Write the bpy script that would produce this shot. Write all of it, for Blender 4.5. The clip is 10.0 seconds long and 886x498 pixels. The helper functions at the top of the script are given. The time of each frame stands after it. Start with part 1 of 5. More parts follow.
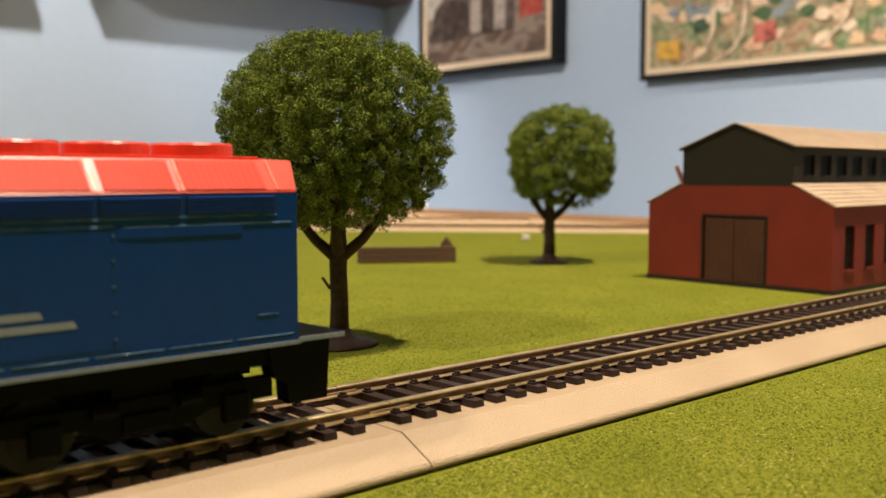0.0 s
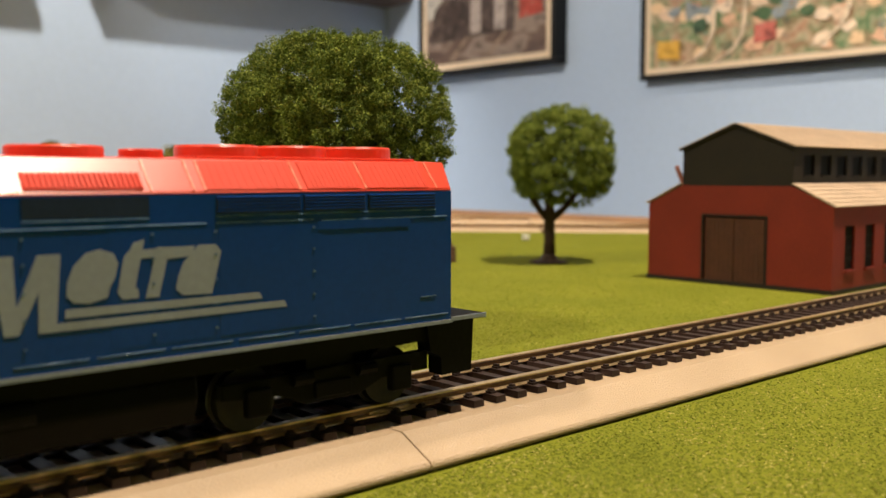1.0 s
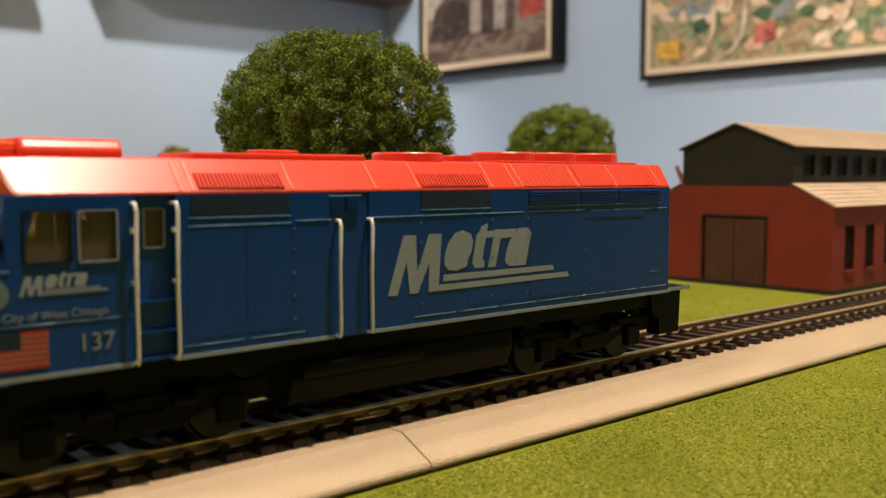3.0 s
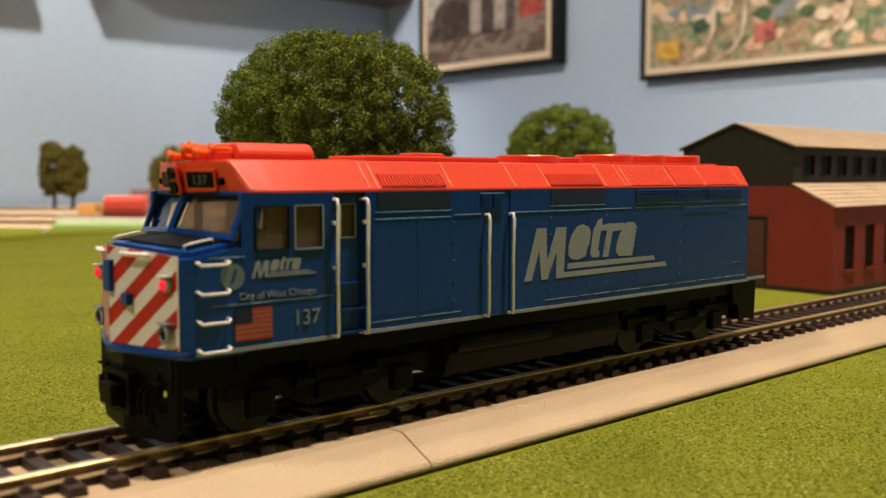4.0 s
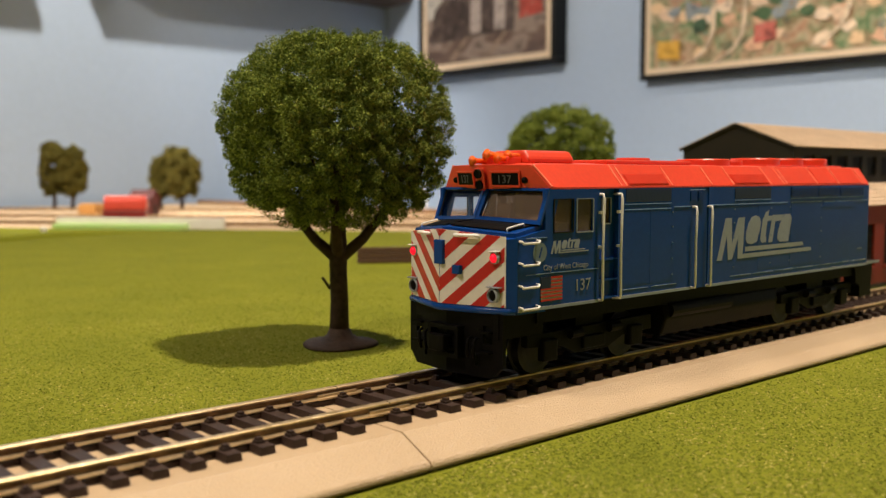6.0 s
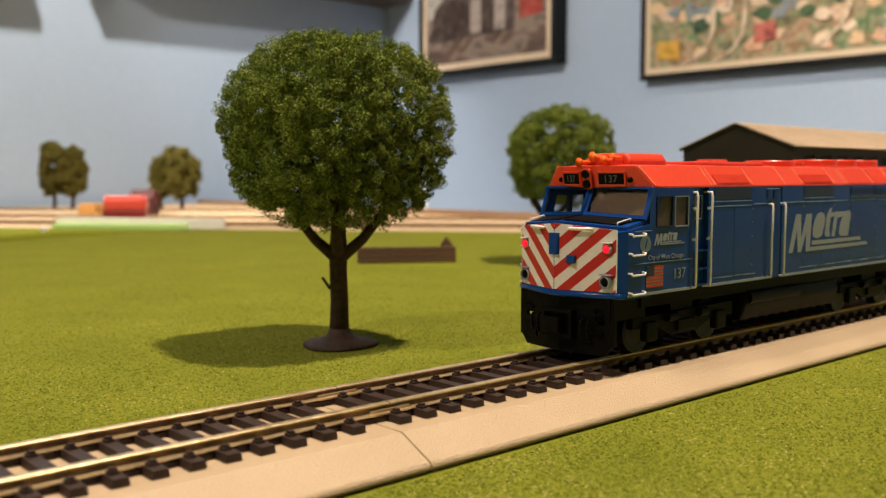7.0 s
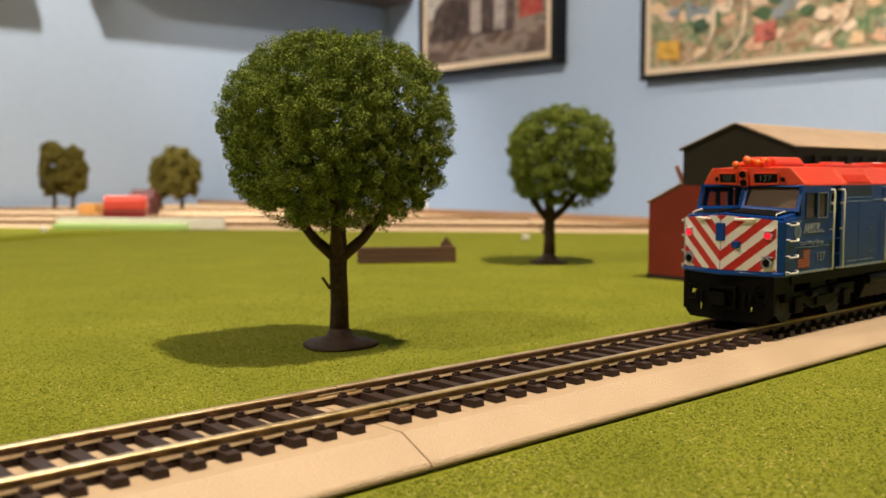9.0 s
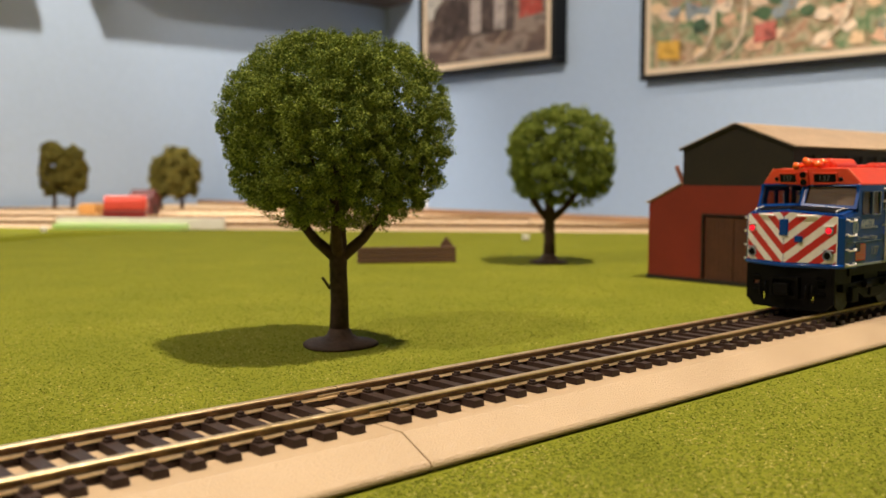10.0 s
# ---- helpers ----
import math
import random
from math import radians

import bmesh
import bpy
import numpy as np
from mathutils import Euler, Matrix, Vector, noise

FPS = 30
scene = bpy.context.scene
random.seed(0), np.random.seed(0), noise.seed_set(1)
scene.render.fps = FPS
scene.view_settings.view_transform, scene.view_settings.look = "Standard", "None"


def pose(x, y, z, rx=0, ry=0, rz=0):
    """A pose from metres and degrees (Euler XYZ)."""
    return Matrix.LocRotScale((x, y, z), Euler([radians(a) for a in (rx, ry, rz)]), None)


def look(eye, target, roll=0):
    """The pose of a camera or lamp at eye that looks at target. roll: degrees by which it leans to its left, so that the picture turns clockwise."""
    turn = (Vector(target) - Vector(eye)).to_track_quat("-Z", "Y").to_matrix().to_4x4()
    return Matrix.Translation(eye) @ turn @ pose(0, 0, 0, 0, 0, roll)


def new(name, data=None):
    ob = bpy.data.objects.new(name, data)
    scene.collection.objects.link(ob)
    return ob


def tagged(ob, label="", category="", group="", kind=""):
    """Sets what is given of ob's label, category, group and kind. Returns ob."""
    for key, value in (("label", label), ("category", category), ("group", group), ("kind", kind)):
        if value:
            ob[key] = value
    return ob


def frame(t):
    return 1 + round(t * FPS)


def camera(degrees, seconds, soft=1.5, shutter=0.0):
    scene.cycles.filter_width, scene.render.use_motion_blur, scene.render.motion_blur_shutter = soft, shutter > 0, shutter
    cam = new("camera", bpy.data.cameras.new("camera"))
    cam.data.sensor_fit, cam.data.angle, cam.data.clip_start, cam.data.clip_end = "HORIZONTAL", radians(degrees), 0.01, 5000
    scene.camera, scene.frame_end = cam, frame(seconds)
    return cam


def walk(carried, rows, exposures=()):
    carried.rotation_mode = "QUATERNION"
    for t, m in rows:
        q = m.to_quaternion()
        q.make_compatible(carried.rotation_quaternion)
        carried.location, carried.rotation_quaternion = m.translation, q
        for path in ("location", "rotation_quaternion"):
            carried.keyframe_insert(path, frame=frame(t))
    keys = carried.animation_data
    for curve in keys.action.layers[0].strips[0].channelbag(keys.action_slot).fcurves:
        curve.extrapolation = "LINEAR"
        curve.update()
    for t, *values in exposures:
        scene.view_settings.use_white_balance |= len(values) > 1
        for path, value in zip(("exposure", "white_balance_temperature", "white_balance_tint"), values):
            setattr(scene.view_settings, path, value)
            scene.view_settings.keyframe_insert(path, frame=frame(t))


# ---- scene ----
# World: x along the track, y across it, z up from the grass mat. Model railway in HO scale.
RAIL_TOP = 0.0095
cam = camera(50.7, 10.0, soft=1.3)
cam.data.dof.use_dof = True
cam.data.dof.focus_distance = 0.225
cam.data.dof.aperture_fstop = 23.0
EYE = (-0.0167, -0.1551, 0.0546)
AIM = (-0.0167 + 0.6612, -0.1551 + 0.7462, 0.0546 - 0.0773)
walk(cam, [(0.0, look(EYE, AIM)), (10.0, look(EYE, AIM))], exposures=[(0.0, 0.0), (2.5, -0.08), (4.5, -0.16), (5.5, -0.16), (7.5, -0.08), (10.0, -0.05)])

# ---- light: ceiling downlights in a closed room: two over the track, two that wash the walls ----
world = bpy.data.worlds.new("room_air")
scene.world = world
world.use_nodes = True
world.node_tree.nodes["Background"].inputs[0].default_value = (0.9, 0.95, 1.0, 1)
world.node_tree.nodes["Background"].inputs[1].default_value = 0.03
CEIL = 1.45


def downlight(x, y, watts, cone, radius, tone, to=None):
    d = bpy.data.lights.new("downlight", "SPOT")
    d.energy, d.spot_size, d.spot_blend, d.shadow_soft_size, d.color = watts, radians(cone), 0.35, radius, tone
    ob = new("downlight", d)
    here = (x, y, CEIL - 0.035)
    ob.matrix_basis = look(here, to) if to else pose(*here)
    return ob


downlight(0.375, -0.205, 122, 112, 0.035, (1.0, 0.82, 0.64))
downlight(0.31, 0.98, 126, 92, 0.035, (1.0, 0.88, 0.74), to=(0.34, 1.72, 0.35))
downlight(-1.15, 0.60, 228, 43, 0.05, (1.0, 0.87, 0.74), to=(1.46, 1.00, 0.42))
downlight(-0.95, 0.14, 66, 125, 0.035, (1.0, 0.82, 0.64))


# ---- materials ----
def mat(name, colour, rough=0.6, metal=0.0, vary=0.12, scale=60.0, bump=0.1, fine=900.0, spec=0.5, second=None, island=0.0, coat=0.0):
    """Colour with mottling at two scales, fine relief, and a little unevenness of gloss."""
    m = bpy.data.materials.new(name)
    m.use_nodes = True
    t = m.node_tree
    n, l = t.nodes, t.links
    b = n["Principled BSDF"]
    tc = n.new("ShaderNodeTexCoord")
    big, small = n.new("ShaderNodeTexNoise"), n.new("ShaderNodeTexNoise")
    big.inputs["Scale"].default_value, small.inputs["Scale"].default_value = scale, fine
    big.inputs["Detail"].default_value = 4
    small.inputs["Detail"].default_value = 3
    for q in (big, small):
        l.new(tc.outputs["Object"], q.inputs["Vector"])
    r = n.new("ShaderNodeValToRGB")
    c = Vector(colour[:3])
    d = Vector(second) if second else c * (1 - 2 * vary)
    e = c * (1 + vary)
    r.color_ramp.elements[0].position, r.color_ramp.elements[1].position = 0.32, 0.68
    r.color_ramp.elements[0].color, r.color_ramp.elements[1].color = (*d, 1), (*e, 1)
    mix = n.new("ShaderNodeMath")
    mix.operation = "MULTIPLY_ADD"
    mix.inputs[1].default_value = 0.5
    half = n.new("ShaderNodeMath")
    half.operation = "MULTIPLY"
    half.inputs[1].default_value = 0.5
    l.new(small.outputs["Fac"], half.inputs[0])
    l.new(big.outputs["Fac"], mix.inputs[0])
    l.new(half.outputs[0], mix.inputs[2])
    if island:
        g = n.new("ShaderNodeNewGeometry")
        a = n.new("ShaderNodeMath")
        a.operation = "MULTIPLY_ADD"
        a.inputs[1].default_value = island
        l.new(g.outputs["Random Per Island"], a.inputs[0])
        sub = n.new("ShaderNodeMath")
        sub.operation = "SUBTRACT"
        sub.inputs[1].default_value = island / 2
        l.new(mix.outputs[0], a.inputs[2])
        l.new(a.outputs[0], sub.inputs[0])
        l.new(sub.outputs[0], r.inputs[0])
    else:
        l.new(mix.outputs[0], r.inputs[0])
    l.new(r.outputs[0], b.inputs["Base Color"])
    rr = n.new("ShaderNodeMapRange")
    rr.inputs["To Min"].default_value, rr.inputs["To Max"].default_value = max(0.03, rough - 0.07), min(1, rough + 0.07)
    l.new(big.outputs["Fac"], rr.inputs["Value"])
    l.new(rr.outputs[0], b.inputs["Roughness"])
    b.inputs["Metallic"].default_value = metal
    b.inputs["Specular IOR Level"].default_value = spec
    b.inputs["Coat Weight"].default_value = coat
    if bump:
        bp = n.new("ShaderNodeBump")
        bp.inputs["Strength"].default_value = bump
        bp.inputs["Distance"].default_value = 0.0004
        l.new(small.outputs["Fac"], bp.inputs["Height"])
        l.new(bp.outputs[0], b.inputs["Normal"])
    return m


def glow(name, colour, strength):
    m = bpy.data.materials.new(name)
    m.use_nodes = True
    b = m.node_tree.nodes["Principled BSDF"]
    b.inputs["Base Color"].default_value = (*colour, 1)
    b.inputs["Emission Color"].default_value = (*colour, 1)
    b.inputs["Emission Strength"].default_value = strength
    return m


def glass(name, colour, rough=0.05, trans=1.0):
    m = bpy.data.materials.new(name)
    m.use_nodes = True
    b = m.node_tree.nodes["Principled BSDF"]
    b.inputs["Base Color"].default_value = (*colour, 1)
    b.inputs["Roughness"].default_value = rough
    b.inputs["Transmission Weight"].default_value = trans
    b.inputs["IOR"].default_value = 1.2
    return m


M_WALL = mat("blue_wall_paint", (0.40, 0.51, 0.68), 0.7, vary=0.03, scale=3, bump=0.05, fine=120, spec=0.3)
M_CEIL = mat("white_ceiling_paint", (0.8, 0.79, 0.76), 0.9, vary=0.02, scale=3, bump=0.03, fine=60)
M_FLOOR = mat("tan_carpet", (0.3, 0.24, 0.18), 0.95, vary=0.2, scale=8, bump=0.4, fine=300)
M_PLY = mat("bare_plywood", (0.62, 0.45, 0.27), 0.7, vary=0.08, scale=9, fine=150, second=(0.42, 0.28, 0.15))
M_GRASS = mat("turf_mat", (0.175, 0.187, 0.017), 0.95, vary=0.15, scale=26, bump=0.5, fine=1400, second=(0.145, 0.165, 0.014), spec=0.1)
M_GRAIN = mat("turf_grains", (0.168, 0.188, 0.025), 0.95, vary=0.14, scale=26, bump=0.0, fine=1500, second=(0.130, 0.153, 0.016), spec=0.1, island=0.6)
flecks = next(q for q in M_GRAIN.node_tree.nodes if q.bl_idname == "ShaderNodeValToRGB").color_ramp.elements.new(0.84)
flecks.color = (0.42, 0.38, 0.11, 1)
M_FOAM = mat("cream_foam_roadbed", (0.565, 0.425, 0.275), 0.36, vary=0.06, scale=40, bump=0.9, fine=2300, second=(0.50, 0.37, 0.235), spec=0.6)
M_TIE = mat("black_plastic_sleeper", (0.052, 0.033, 0.028), 0.5, vary=0.25, scale=200, bump=0.2, spec=0.22)
M_RAIL = mat("brass_rail", (0.82, 0.65, 0.41), 0.33, metal=0.78, vary=0.12, scale=120, bump=0.1, second=(0.58, 0.42, 0.22))
# darker brass: reflection of the dark sleepers, put into the web's colour
M_WEB = mat("reflection_dark_rail_web", (0.24, 0.15, 0.085), 0.38, metal=0.7, vary=0.2, scale=150, bump=0.15)
M_TRUNK = mat("brown_plastic_trunk", (0.060, 0.036, 0.026), 0.65, vary=0.3, scale=120, bump=0.5, fine=700, spec=0.25)
M_LEAF = mat("foam_foliage", (0.235, 0.285, 0.050), 0.9, vary=0.22, scale=55, bump=0, fine=900, second=(0.080, 0.125, 0.022), spec=0.2, island=0.65)
M_LEAF2 = mat("olive_foliage", (0.175, 0.155, 0.036), 0.9, vary=0.2, scale=45, bump=0, fine=900, second=(0.085, 0.08, 0.02), spec=0.15, island=0.5)
M_BARN = mat("barn_red_plastic", (0.245, 0.030, 0.018), 0.6, vary=0.1, scale=50, bump=0.15, spec=0.35)
M_BARNDK = mat("dark_stained_boards", (0.018, 0.012, 0.008), 0.7, vary=0.3, scale=80, bump=0.3)
M_BARNDOOR = mat("brown_barn_door", (0.10, 0.032, 0.018), 0.6, vary=0.2, scale=90, bump=0.25)
M_ROOF = mat("tan_roof_boards", (0.60, 0.46, 0.33), 0.7, vary=0.12, scale=40, bump=0.3, fine=500)
M_BLACK = mat("black_plastic", (0.0036, 0.0033, 0.0034), 0.5, vary=0.2, scale=150, bump=0.15, spec=0.09)
M_BLUE = mat("blue_locomotive_paint", (0.0056, 0.052, 0.255), 0.20, vary=0.06, scale=60, bump=0.03, spec=0.24)
# pale red: the highlight along the roof battens, put into the colour
M_BATTEN = mat("highlight_pale_red_edge", (0.84, 0.30, 0.20), 0.3, vary=0.15, scale=400, second=(0.76, 0.11, 0.055), spec=0.6)
# pale blue: overhead light caught on raised edges, painted as colour
M_EDGE = mat("highlight_pale_blue_edge", (0.13, 0.22, 0.36), 0.3, vary=0.25, scale=300, bump=0, second=(0.03, 0.10, 0.24), spec=0.6)
M_BLUEDK = mat("dark_blue_grille", (0.003, 0.016, 0.062), 0.45, vary=0.1)
M_RED = mat("orange_red_roof_paint", (0.74, 0.058, 0.024), 0.33, vary=0.05, scale=50, bump=0.03, spec=0.62)
M_REDMATT = mat("matt_ribbed_red_panel", (0.70, 0.055, 0.024), 0.6, vary=0.06, scale=80, bump=0.1, spec=0.3)
M_STRIPE = mat("red_stripe_paint", (0.50, 0.018, 0.016), 0.35, vary=0.06)
M_WHITE = mat("white_paint", (0.77, 0.75, 0.72), 0.4, vary=0.04, scale=100, bump=0.05)
M_SILVER = mat("silver_grey_lettering", (0.31, 0.345, 0.43), 0.4, vary=0.06)
M_SILL = mat("grey_sill_paint", (0.27, 0.31, 0.37), 0.4, vary=0.1)
M_DIM = mat("dim_grey_lettering", (0.26, 0.295, 0.335), 0.45, vary=0.1)
M_FAINT = mat("faint_grey_lettering", (0.10, 0.10, 0.10), 0.5, vary=0.1)
M_WIRE = mat("white_wire_handrail", (0.84, 0.82, 0.79), 0.28, vary=0.05, bump=0)
M_METAL = mat("blackened_wheel_steel", (0.014, 0.013, 0.012), 0.5, metal=0.4, vary=0.2)
M_ORANGE = mat("orange_translucent_plastic", (0.90, 0.14, 0.012), 0.25, vary=0.1, spec=0.6)
M_GLASS = glass("smoked_cab_glass", (0.32, 0.25, 0.20), 0.05, 0.72)
M_CLEAR = glass("clear_cab_glass", (0.80, 0.82, 0.84), 0.03, 1.0)
M_GASKET = mat("black_rubber_gasket", (0.008, 0.008, 0.009), 0.5, vary=0.1, bump=0, spec=0.2)
M_FARTIE = mat("dusty_brown_sleeper", (0.30, 0.19, 0.11), 0.8, vary=0.2, scale=60)
M_CABIN = mat("brown_cab_interior", (0.50, 0.38, 0.29), 0.7, vary=0.15)
M_LAMP = glow("red_marker_lamp", (1.0, 0.005, 0.03), 0.9)
M_FRAMEBLK = mat("black_picture_frame", (0.009, 0.009, 0.009), 0.4, vary=0.1, spec=0.2)
M_MATBOARD = mat("cream_mat_board", (0.72, 0.58, 0.42), 0.8, vary=0.03)
M_SHELF = mat("dark_brown_shelf", (0.10, 0.06, 0.04), 0.5, vary=0.2, scale=12)
M_TRIM = mat("brown_edge_wood", (0.27, 0.16, 0.085), 0.6, vary=0.15, scale=14, bump=0.3)
M_TABLE = mat("painted_table_side", (0.25, 0.18, 0.11), 0.7, vary=0.15, scale=10)


# ---- building helpers ----
def link(name, bm, material, parent=None, label="", smooth=False):
    me = bpy.data.meshes.new(name)
    bmesh.ops.recalc_face_normals(bm, faces=bm.faces)
    bm.to_mesh(me)
    bm.free()
    me.materials.append(material)
    if smooth:
        for f in me.polygons:
            f.use_smooth = True
    ob = new(name, me)
    if parent:
        ob.parent = parent
    return tagged(ob, label)


def part(name, bm, material, parent, label="", smooth=False):
    return link(name, bm, material, parent, label, smooth)


def thing(name, label, category, at=(0, 0, 0), group="", kind="", turn=0):
    ob = new(name)
    ob.empty_display_size = 0.01
    ob.matrix_basis = pose(*at, 0, 0, turn)
    return tagged(ob, label, category, group, kind)


def box(bm, x0, x1, y0, y1, z0, z1, bevel=0.0):
    b2 = bmesh.new()
    v = [b2.verts.new((x, y, z)) for x in (x0, x1) for y in (y0, y1) for z in (z0, z1)]
    for f in ((0, 1, 3, 2), (4, 6, 7, 5), (0, 4, 5, 1), (2, 3, 7, 6), (0, 2, 6, 4), (1, 5, 7, 3)):
        b2.faces.new([v[i] for i in f])
    if bevel:
        bmesh.ops.bevel(b2, geom=b2.edges, offset=bevel, segments=2, affect="EDGES", profile=0.5)
    me = bpy.data.meshes.new("t")
    b2.to_mesh(me)
    b2.free()
    bm.from_mesh(me)
    bpy.data.meshes.remove(me)
    return bm


def boxes(*args, bevel=0.0):
    bm = bmesh.new()
    for a in args:
        box(bm, *a, bevel=bevel)
    return bm


def prism(pts, axis, lo, hi, bevel=0.0):
    """Extrude an outline. axis 'x': pts are (y, z); 'y': (x, z); 'z': (x, y)."""
    bm = bmesh.new()

    def at(p, w):
        return {"x": (w, p[0], p[1]), "y": (p[0], w, p[1]), "z": (p[0], p[1], w)}[axis]
    a = [bm.verts.new(at(p, lo)) for p in pts]
    b = [bm.verts.new(at(p, hi)) for p in pts]
    n = len(pts)
    bm.faces.new(a)
    bm.faces.new(b)
    for i in range(n):
        bm.faces.new((a[i], a[(i + 1) % n], b[(i + 1) % n], b[i]))
    if bevel:
        bmesh.ops.bevel(bm, geom=bm.edges, offset=bevel, segments=2, affect="EDGES", profile=0.5)
    return bm


def lathe(profile, segs=24):
    """Turn (r, z) pairs about z."""
    bm = bmesh.new()
    rings = []
    for r, z in profile:
        if r < 1e-7:
            rings.append([bm.verts.new((0, 0, z))])
        else:
            rings.append([bm.verts.new((r * math.cos(2 * math.pi * i / segs), r * math.sin(2 * math.pi * i / segs), z)) for i in range(segs)])
    for a, b in zip(rings, rings[1:]):
        for i in range(segs):
            j = (i + 1) % segs
            if len(a) == 1 and len(b) > 1:
                bm.faces.new((a[0], b[i], b[j]))
            elif len(b) == 1 and len(a) > 1:
                bm.faces.new((a[i], b[0], a[j]))
            elif len(a) > 1:
                bm.faces.new((a[i], a[j], b[j], b[i]))
    return bm


def tube(bm, pts, r, segs=8):
    """A round bar along points."""
    pts = [Vector(p) for p in pts]
    rings = []
    for i, p in enumerate(pts):
        d = (pts[min(i + 1, len(pts) - 1)] - pts[max(i - 1, 0)]).normalized()
        u = d.orthogonal().normalized() if abs(d.z) > 0.9 else d.cross(Vector((0, 0, 1))).normalized()
        w = d.cross(u)
        rr = r[i] if isinstance(r, (list, tuple)) else r
        rings.append([bm.verts.new(p + (u * math.cos(2 * math.pi * k / segs) + w * math.sin(2 * math.pi * k / segs)) * rr) for k in range(segs)])
    for a, b in zip(rings, rings[1:]):
        off = min(range(segs), key=lambda o: sum((a[k].co - b[(k + o) % segs].co).length for k in range(segs)))
        for k in range(segs):
            bm.faces.new((a[k], a[(k + 1) % segs], b[(k + 1 + off) % segs], b[(k + off) % segs]))
    bm.faces.new(rings[0])
    bm.faces.new(rings[-1])
    return bm


def panel(bm, p00, p10, p11, p01, holes, thick):
    """A four-cornered wall with rectangular holes (u0, u1, v0, v1 from 0 to 1), thickened inwards along its normal."""
    p00, p10, p11, p01 = map(Vector, (p00, p10, p11, p01))
    nrm = (p10 - p00).cross(p01 - p00).normalized() * thick
    us = sorted({0.0, 1.0, *[h[0] for h in holes], *[h[1] for h in holes]})
    vs = sorted({0.0, 1.0, *[h[2] for h in holes], *[h[3] for h in holes]})

    def at(u, v):
        return (p00 * (1 - u) + p10 * u) * (1 - v) + (p01 * (1 - u) + p11 * u) * v
    vert = {}

    def vtx(i, j, k):
        if (i, j, k) not in vert:
            vert[i, j, k] = bm.verts.new(at(us[i], vs[j]) + (nrm if k else Vector()))
        return vert[i, j, k]
    solid = {(i, j) for i in range(len(us) - 1) for j in range(len(vs) - 1)
             if not any(h[0] <= (us[i] + us[i + 1]) / 2 <= h[1] and h[2] <= (vs[j] + vs[j + 1]) / 2 <= h[3] for h in holes)}
    for i, j in solid:
        for k in (0, 1):
            bm.faces.new([vtx(i, j, k), vtx(i + 1, j, k), vtx(i + 1, j + 1, k), vtx(i, j + 1, k)])
        for di, dj, (a, b) in ((-1, 0, ((i, j), (i, j + 1))), (1, 0, ((i + 1, j), (i + 1, j + 1))), (0, -1, ((i, j), (i + 1, j))), (0, 1, ((i, j + 1), (i + 1, j + 1)))):
            if (i + di, j + dj) not in solid:
                bm.faces.new([vtx(*a, 0), vtx(*b, 0), vtx(*b, 1), vtx(*a, 1)])
    return bm


def lettering(words, size, material, parent, name, m, label, shear=0.0, depth=0.00005):
    """Words in the built-in font, as a mesh."""
    cu = bpy.data.curves.new(name, "FONT")
    cu.body, cu.size, cu.extrude, cu.align_x, cu.shear = words, size, depth, "LEFT", shear
    ob = bpy.data.objects.new(name, cu)
    scene.collection.objects.link(ob)
    me = bpy.data.meshes.new_from_object(ob.evaluated_get(bpy.context.evaluated_depsgraph_get()))
    bpy.data.objects.remove(ob)
    me.materials.clear()
    me.materials.append(material)
    o = new(name, me)
    o.parent = parent
    o.matrix_basis = m
    return tagged(o, label)


# ---- room ----
RX0, RX1, RY0, RY1, RZ0 = -2.2, 1.46, -2.2, 1.72, -0.95
for name, a in (("wall_east", (RX1, RX1 + 0.1, RY0 - 0.1, RY1 + 0.1, RZ0, CEIL)), ("wall_north", (RX0 - 0.1, RX1, RY1, RY1 + 0.1, RZ0, CEIL)),
                ("wall_west", (RX0 - 0.1, RX0, RY0, RY1, RZ0, CEIL)), ("wall_south", (RX0 - 0.1, RX1, RY0 - 0.1, RY0, RZ0, CEIL))):
    tagged(link(name, boxes(a), M_WALL), "smooth wall painted light blue", "wall", kind="structure")
tagged(link("ceiling", boxes((RX0 - 0.1, RX1 + 0.1, RY0 - 0.1, RY1 + 0.1, CEIL, CEIL + 0.1)), M_CEIL), "plain white painted ceiling", "ceiling", kind="structure")
tagged(link("floor", boxes((RX0 - 0.1, RX1 + 0.1, RY0 - 0.1, RY1 + 0.1, RZ0 - 0.1, RZ0)), M_FLOOR), "tan carpet floor under the layout table", "floor", kind="structure")


def layout_table():
    t = thing("layout_table", "plywood layout table with bare beige top", "table")
    part("tabletop", boxes((-1.3, 0.93, -0.95, 1.69, -0.021, -0.003), bevel=0.001), M_PLY, t)
    part("edge_trim", boxes((0.916, 0.932, -0.95, 1.69, -0.0029, 0.0050), bevel=0.001), M_TRIM, t, "brown wooden edge trim")
    for y0 in (-0.95, 1.665):
        part("apron", boxes((-1.3, 0.93, y0, y0 + 0.025, -0.12, -0.021)), M_TABLE, t)
    for x in (-1.2, 0.8):
        for y in (-0.85, 1.55):
            part("leg", boxes((x, x + 0.07, y, y + 0.07, RZ0, -0.021)), M_TABLE, t)


layout_table()

# ---- grass mat: one sheet up to the slanting far edge ----
FN = Vector((0.7641, 0.6451, 0))     # across the far tracks
FT = Vector((-0.6451, 0.7641, 0))    # along them
FAR0 = 0.806


def edge_y(x):
    return min(1.60, (FAR0 + 0.004 - FN.x * x) / FN.y)


